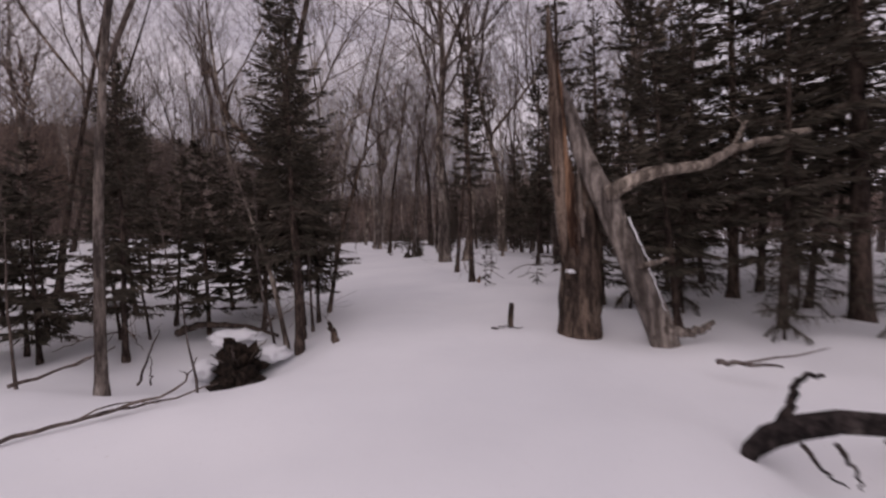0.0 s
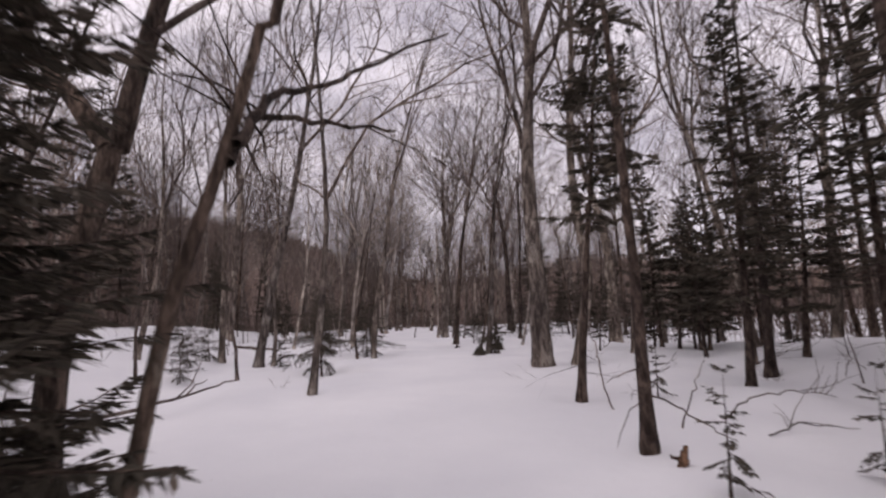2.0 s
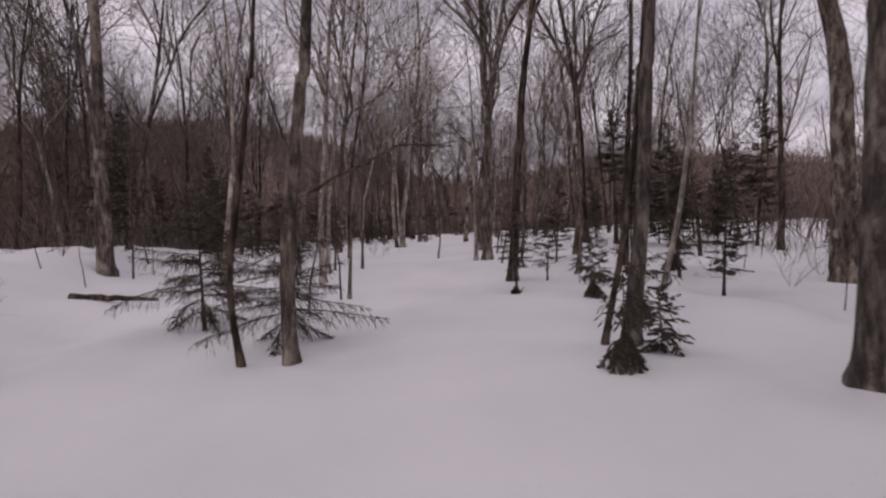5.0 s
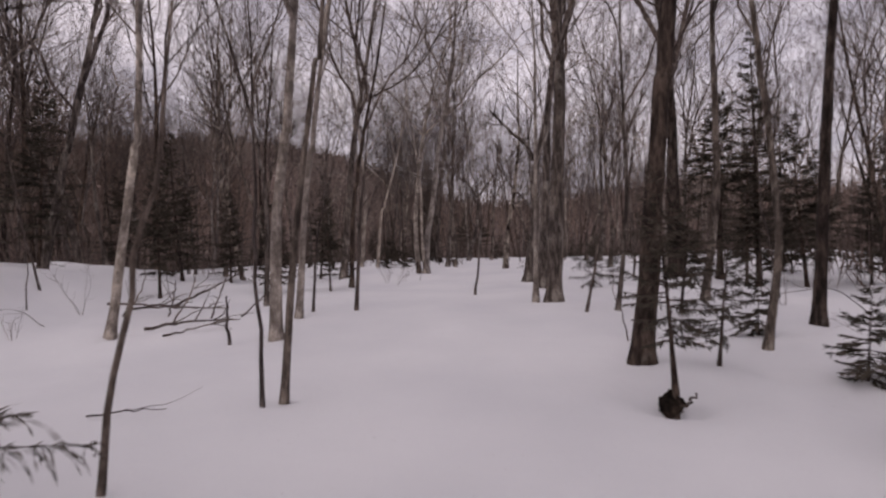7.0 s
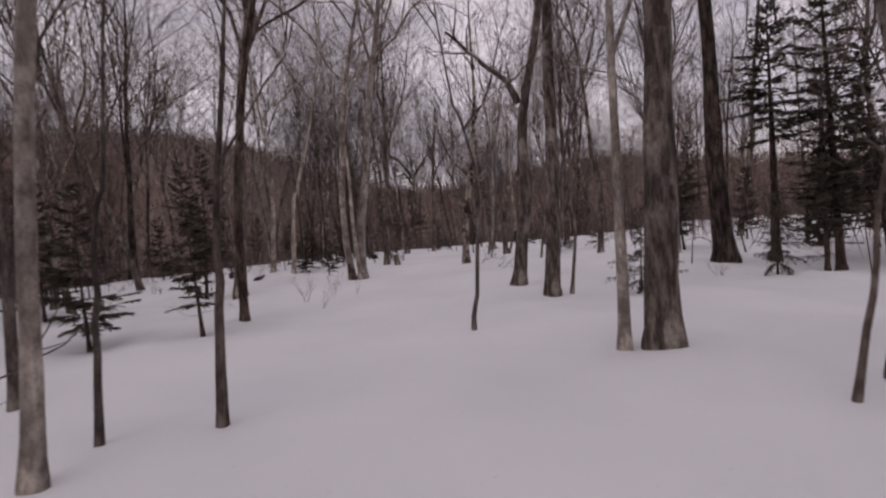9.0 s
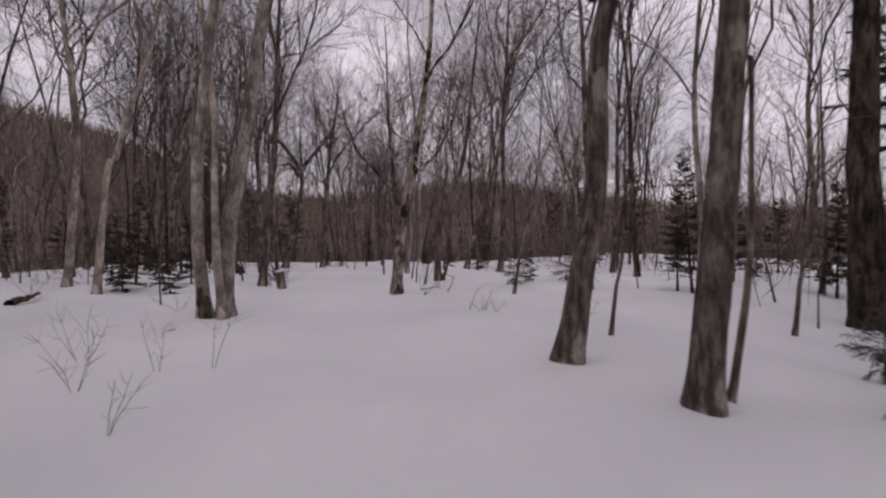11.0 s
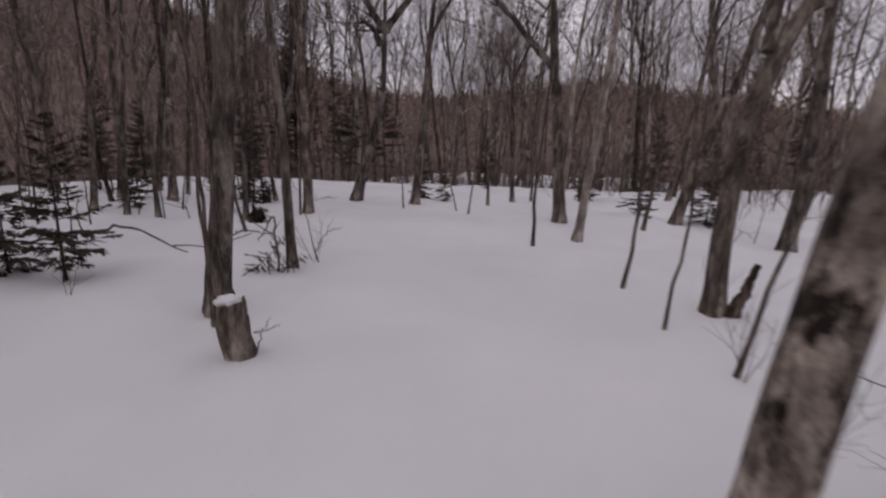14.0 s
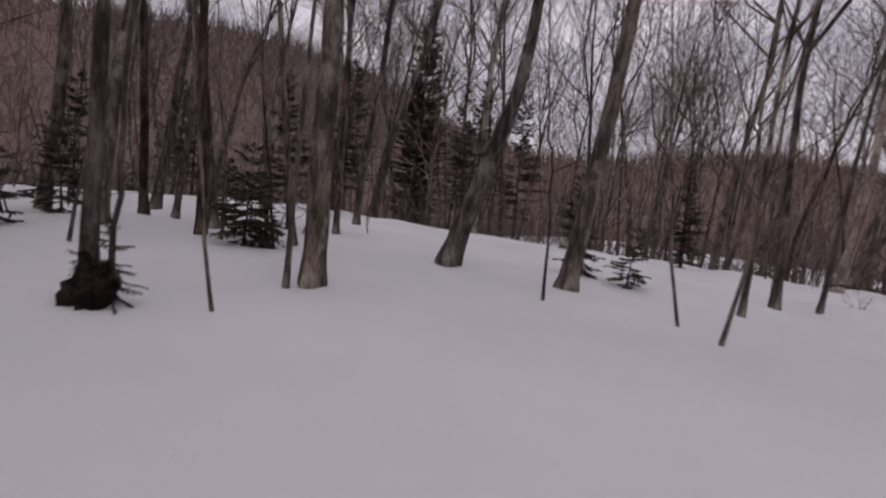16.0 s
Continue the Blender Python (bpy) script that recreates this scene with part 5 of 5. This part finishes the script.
fallen_branch([(3.23, 28.37, 0.0), (3.28, 28.4, 0.2), (3.36, 28.45, 0.5)], 0.018, "short dead stick leaning by a trunk", 0, seed=13)
fallen_branch([(-9.9, 74.0, 0.3), (-9.4, 74.0, 0.42), (-8.6, 74.2, 0.4), (-7.9, 74.5, 0.2)], 0.03, "dead branch arching over the snow", 1, seed=14)

for k, (p, q, hi, r) in enumerate((
    ((-8.12, 56.14), (-8.12, 55.7), 0.02, 0.012), ((-8.27, 56.76), (-7.73, 57.1), 0.06, 0.014), ((-7.53, 56.59), (-7.35, 57.9), 0.3, 0.012),
    ((-7.14, 53.39), (-6.95, 54.4), 0.25, 0.007), ((-6.89, 53.21), (-6.6, 54.3), 0.3, 0.007), ((-12.0, 51.4), (-11.8, 51.25), 0.06, 0.01),
)):
    fallen_branch([(*p, 0.02), ((p[0] + q[0]) / 2 + 0.04, (p[1] + q[1]) / 2, hi / 2 + 0.03), (*q, hi)], r, "thin dead twig lying on the snow", 1, seed=50 + k)

# tangle of dead branches beyond the trail
for k, pts in enumerate((
    [(-12.9, 39.2, 0.1), (-12.0, 39.6, 0.16), (-10.6, 40.1, 0.12)], [(-9.2, 37.4, 0.02), (-9.0, 37.9, 0.05), (-8.7, 38.4, 0.16)],
    [(-11.6, 39.3, 0.05), (-11.0, 39.0, 0.5), (-10.4, 38.6, 0.9)], [(-12.2, 39.8, 0.1), (-11.3, 40.2, 0.55), (-10.4, 40.4, 0.95)],
    [(-10.9, 38.9, 0.02), (-10.9, 39.4, 0.6), (-11.2, 39.7, 1.1)], [(-9.9, 39.0, 0.05), (-10.3, 39.6, 0.5), (-10.5, 40.0, 1.0)],
    [(-12.6, 38.6, 0.3), (-11.5, 38.7, 0.35), (-10.3, 39.0, 0.25)], [(-11.8, 38.4, 0.05), (-11.9, 38.9, 0.5), (-12.3, 39.3, 1.1)],
    [(-9.6, 39.5, 0.02), (-9.4, 40.0, 0.4), (-9.1, 40.5, 0.75)], [(-10.4, 37.9, 0.05), (-9.8, 38.3, 0.1), (-9.0, 38.9, 0.08)],
)):
    fallen_branch(pts, 0.02 if k % 3 else 0.032, "grey dead branch in a snowy brush tangle", 4, seed=20 + k)
post = thing("snapped_sapling", (-7.75, 37.5, gz(-7.75, 37.5)), "short broken grey stem standing in snow", "stump")
shape_part("stem", arm_shape(rng, [(0.0, 0, -0.2), (0.0, 0, 0.05), (-0.03, 0.0, 0.4), (-0.06, 0.02, 0.78)], 0.038, 0.0), BARK_GREY, post)

# the sawn stump with its snow cap
tx, ty = -12.30, 57.78
stump = thing("tree_stump", (tx, ty, gz(tx, ty)), "short leaning broken stump with a cap of snow", "stump")
s = Shape()
s.tube([(0.02, 0.01, -0.3), (0.01, 0.01, -0.02), (-0.01, 0.0, 0.12), (-0.035, -0.02, 0.27), (-0.055, -0.03, 0.4), (-0.062, -0.035, 0.45)], [0.125, 0.118, 0.12, 0.122, 0.125, 0.12], 16, 0.1, rng, True)
shape_part("stem", s, BARK_GREY, stump)
shape_part("snow_cap", lump(rng, (-0.06, -0.035, 0.46), (0.105, 0.1, 0.045), 0.35, 12), SNOW, stump, "lump of snow on the broken top")
for ax, ay, az in ((-0.17, -0.07, 0.53), (0.045, 0.02, 0.5), (-0.09, 0.07, 0.54)):
    s = Shape()
    s.tube([(ax * 0.9, ay * 0.9, 0.36), (ax, ay, az - 0.04), (ax * 1.02, ay, az)], [0.035, 0.022, 0.005], 6, 0.2, rng)
    shape_part("splinter", s, BARK_GREY, stump)
for pts in ([(0.1, 0.05, 0.0), (0.16, 0.06, 0.1), (0.19, 0.08, 0.22), (0.24, 0.1, 0.3)], [(0.1, 0.06, 0.16), (0.2, 0.1, 0.19), (0.3, 0.14, 0.24)]):
    shape_part("twig", arm_shape(rng, pts, 0.006, 0.0), BARK_TWIG, stump)
HOLLOWS.append((tx, ty, 0.5, 0.05))
stub = thing("broken_stub", (-7.69, 60.26, gz(-7.69, 60.26)), "jagged rotten stub at the foot of a tree", "stump")
shape_part("stem", arm_shape(rng, [(0, 0, -0.2), (0.02, 0, 0.1), (0.1, 0.0, 0.3), (0.2, 0.02, 0.6)], 0.1, 0.0), BARK_DARK, stub)
HOLLOWS.append((-1.28, 36.95, 0.36, 0.26))

for k, (hx, hy, hh, st_n, sp) in enumerate((
    (-11.46, 48.7, 1.0, 4, 0.35), (-10.3, 47.5, 0.6, 3, 0.2), (-11.0, 49.4, 0.7, 2, 0.25), (-10.35, 49.4, 0.9, 2, 0.2), (-6.9, 53.1, 0.45, 3, 0.4), (-6.65, 53.0, 0.5, 2, 0.25),
    (-13.2, 60.95, 1.0, 4, 0.5), (-8.3, 57.3, 0.95, 3, 0.4), (-1.83, 23.75, 0.4, 3, 0.6), (-12.2, 49.8, 0.9, 4, 0.5), (-8.2, 58.4, 1.1, 4, 0.4),
    (-7.7, 57.0, 0.8, 3, 0.5), (-14.9, 58.5, 0.8, 3, 0.2), (-5.3, 52.0, 0.7, 2, 0.4), (-12.9, 53.4, 0.7, 3, 0.4), (-11.9, 51.0, 0.5, 3, 0.5),
)):
    shrub(hx, hy, hh, st_n, sp, k)

# a bent young fir and its stick
fir("fir_spray", -13.72, 60.15, 0.75, 0.5, "bent young fir pressed down by snow", (42, 10))
fir("fir_spray", -13.35, 60.3, 0.5, 2.5, "bent young fir pressed down by snow", (-50, 30))
fallen_branch([(-13.39, 60.28, -0.05), (-13.42, 60.27, 0.3), (-13.44, 60.26, 0.84), (-13.55, 60.23, 0.62), (-13.64, 60.2, 0.42)], 0.019, "broken forked stick standing in the snow", 1, seed=40)
fallen_branch([(-13.97, 60.1, 0.5), (-13.83, 60.14, 0.58), (-13.59, 60.22, 0.53), (-13.4, 60.28, 0.49)], 0.011, "thin branch lying across a forked stick", 1, seed=43)
fork = sapling(-13.12, 60.9, 0.024, [(0.16, -0.05, -0.02), (0.57, -0.13, -0.04), (0.98, -0.16, -0.05)], 1.2, "thin forked sapling standing in the snow", 4)
shape_part("branch", arm_shape(rng, [(-0.04, -0.015, 0.15), (0.1, 0.03, 0.42), (0.2, 0.06, 0.5), (0.33, 0.1, 0.52)], 0.008, 0.0), BARK_TWIG, fork)
shape_part("branch", arm_shape(rng, [(0.12, 0.035, 0.44), (0.2, 0.04, 0.6), (0.24, 0.05, 0.7)], 0.004, 0.0), BARK_TWIG, fork)
fallen_branch([(-15.4, 59.3, 0.5), (-14.6, 59.0, 0.75), (-13.6, 58.8, 0.55)], 0.02, "dead branch leaning on a trunk over snow", 1, seed=41)
fallen_branch([(-16.95, 54.15, 0.03), (-17.35, 55.0, 0.12), (-17.9, 56.1, 0.12)], 0.1, "dark fallen log half sunk in snow", 0, BARK_DARK, 42)

# trees, saplings and young firs at the edge of the clearing
sapling(-12.8, 58.3, 0.02, [(0.32, -0.02, 0), (0.93, 0.0, 0), (1.7, -0.06, 0)], 2.2)
for kind, wx, wy, d in (
    ("grey", -21.63, 65.93, 0.24), ("grey", -19.8, 65.8, 0.27), ("dark", -20.83, 67.05, 0.18), ("grey", -20.9, 67.7, 0.15), ("dark", -18.95, 66.8, 0.2),
    ("grey", -19.56, 67.5, 0.2), ("grey", -19.42, 63.88, 0.15), ("dark", -21.19, 65.17, 0.14), ("grey", -20.4, 63.94, 0.2), ("pale", -22.4, 63.2, 0.2),
    ("grey", -19.9, 71.8, 0.22), ("grey", -22.6, 68.4, 0.26), ("grey", -25.0, 58.6, 0.22), ("grey", -18.7, 69.6, 0.16),
    ("grey", -21.2, 61.6, 0.17), ("grey", -23.3, 71.9, 0.2),
):
    hardwood(kind, wx, wy, d)
for wx, wy, d in ((-18.85, 64.99, 0.045), (-18.72, 66.99, 0.05), (-18.03, 67.35, 0.05), (-17.87, 63.28, 0.03), (-19.03, 61.5, 0.04), (-21.97, 60.65, 0.05), (-20.3, 62.4, 0.04), (-18.4, 62.0, 0.03),
                  (-22.0, 64.4, 0.06), (-20.0, 69.0, 0.05), (-19.2, 68.3, 0.06), (-22.9, 66.9, 0.05), (-17.6, 60.9, 0.025), (-18.9, 59.2, 0.035), (-20.8, 58.9, 0.05)):
    sapling(wx, wy, d)
for key, wx, wy, size in (("fir_small", -17.96, 66.74, 0.9), ("fir_tent", -17.7, 66.9, 0.6), ("fir_tiny", -18.5, 67.3, 1.0), ("fir_tent", -19.15, 55.53, 0.45), ("fir_small", -21.0, 65.9, 0.9),
                          ("fir_tiny", -19.9, 64.6, 1.0), ("fir_small", -20.2, 68.2, 0.8)):
    fir(key, wx, wy, size, (wx * 5) % 6.2)
for k in range(26):
    wx, wy = rng.uniform(-24, -17.5), rng.uniform(59, 71)
    h = rng.uniform(0.3, 0.9)
    fallen_branch([(wx, wy, 0.0), (wx + rng.uniform(-0.2, 0.2), wy + rng.uniform(-0.2, 0.2), h * 0.55), (wx + rng.uniform(-0.7, 0.7), wy + rng.uniform(-0.5, 0.5), h)], 0.014, "thin dead stick leaning out of the snow", 3, seed=60 + k)

# bare undergrowth between the trees
under = [shrub(60 + 3 * i, -80, h, n, w, 30 + i) for i, (h, n, w) in enumerate(((0.7, 4, 0.5), (1.1, 5, 0.6), (0.5, 6, 0.9), (1.4, 4, 0.35)))]
under += [sapling(60 + 3 * i, -84, d, (), h) for i, (d, h) in enumerate(((0.02, 1.4), (0.03, 2.2)))]
made = 0
while made < 120:
    wx, wy = rnd.uniform(-30, 18), rnd.uniform(18, 76)
    off = trail_off(wx, wy)
    if off < 6.8 or off > 15 or rnd.random() < (off - 6) / 16:
        continue
    if free_spot(wx, wy, 0.7):
        copy_thing(rnd.choice(under), pose(wx, wy, gz(wx, wy), rnd.uniform(-14, 14), rnd.uniform(-14, 14), rnd.uniform(0, 360)))
        made += 1
for ob in under:
    for q in (*ob.children_recursive, ob):
        bpy.data.objects.remove(q)
for k in range(40):
    while True:
        wx, wy = rnd.uniform(-26, 14), rnd.uniform(20, 74)
        if 6.5 < trail_off(wx, wy) < 13:
            break
    a, w = rnd.uniform(0, 6.28), rnd.uniform(0.6, 1.8)
    mx, my = math.cos(a) * w, math.sin(a) * w
    h = rnd.uniform(0.1, 0.5)
    fallen_branch([(wx, wy, 0.0), (wx + mx * 0.4, wy + my * 0.4, h), (wx + mx, wy + my, h * rnd.uniform(0.2, 1.3))], rnd.uniform(0.006, 0.018), "dead grey branch lying on the snow", 3, seed=120 + k)

# dark scars at the feet of the birches, and dark lumps at two trees
for tree, pts, r in ((birch_a, [(0.02, -0.1, -0.1), (0.0, -0.1, 0.15), (-0.02, -0.095, 0.4), (-0.04, -0.095, 0.62)], 0.1), (birch_a, [(0.09, -0.06, -0.1), (0.08, -0.07, 0.15), (0.06, -0.08, 0.34)], 0.085),
                     (birch_b, [(-0.02, -0.11, -0.1), (-0.02, -0.115, 0.1), (-0.01, -0.105, 0.3)], 0.09), (birch_b, [(0.1, -0.06, -0.05), (0.1, -0.065, 0.1), (0.1, -0.06, 0.22)], 0.07)):
    shape_part("bark_scar", arm_shape(rng, pts, r, 0.0), BARK_DARK, tree, "dark rotten bark scar")
# added lump, its near-black colour standing in for the dark hole by a fir
well = thing("rotten_stump", (-1.3, 37.0, gz(-1.3, 37.0) - 0.2), "low dark lump standing in for a dark hole in the snow", "stump")
shape_part("stem", lump(rng, (0.0, 0.0, 0.06), (0.1, 0.09, 0.12), 0.6, 14), EARTH, well)
shape_part("root", arm_shape(rng, [(0.06, -0.03, 0.04), (0.15, -0.07, 0.12), (0.22, -0.09, 0.22)], 0.022, 0.0), BARK_DARK, well)
# round dark lump added at the foot of the left tree
clod = thing("rotten_stump", (-15.99, 63.76, gz(-15.99, 63.76) - 0.12), "dark lump beside the foot of a tree", "stump")
shape_part("stem", lump(rng, (0.0, 0.0, 0.16), (0.15, 0.14, 0.24), 0.7, 16), EARTH, clod)
shard = thing("broken_stub", (3.78, 13.03, gz(3.78, 13.03)), "dark broken stub leaning out of the snow", "stump")
shape_part("stem", arm_shape(rng, [(0.03, 0, -0.2), (0.0, 0, 0.02), (-0.06, 0.02, 0.16), (-0.12, 0.03, 0.28)], 0.08, 0.0), BARK_DARK, shard)

# ---- snow-covered ground, one sheet to the horizon ----
gx = np.concatenate([[-3000, -1200, -500, -260, -150, -100, -75], np.arange(-60, -26, 1.5), np.arange(-26, 18, 0.24), np.arange(18, 50, 1.5), [60, 80, 120, 250, 500, 1200, 3000]])
gy = np.concatenate([[-3000, -1000, -300, -120, -60, -30], np.arange(-15, 4, 1.5), np.arange(4, 76, 0.24), np.arange(76, 110, 1.5), [115, 130, 170, 300, 600, 1500, 3000]])
X, Y = np.meshgrid(gx, gy, indexing="ij")
Z = ground(X, Y, True)
snow = Shape()
nx, ny = X.shape
i, j = np.meshgrid(np.arange(nx - 1), np.arange(ny - 1), indexing="ij")
snow.add(np.stack([X, Y, Z], -1).reshape(-1, 3), np.stack([i * ny + j, (i + 1) * ny + j, (i + 1) * ny + j + 1, i * ny + j + 1], -1).reshape(-1, 4))
tagged(shape_part("ground", snow, SNOW), "smooth untracked snow over the forest floor", "snow ground", "", "structure")
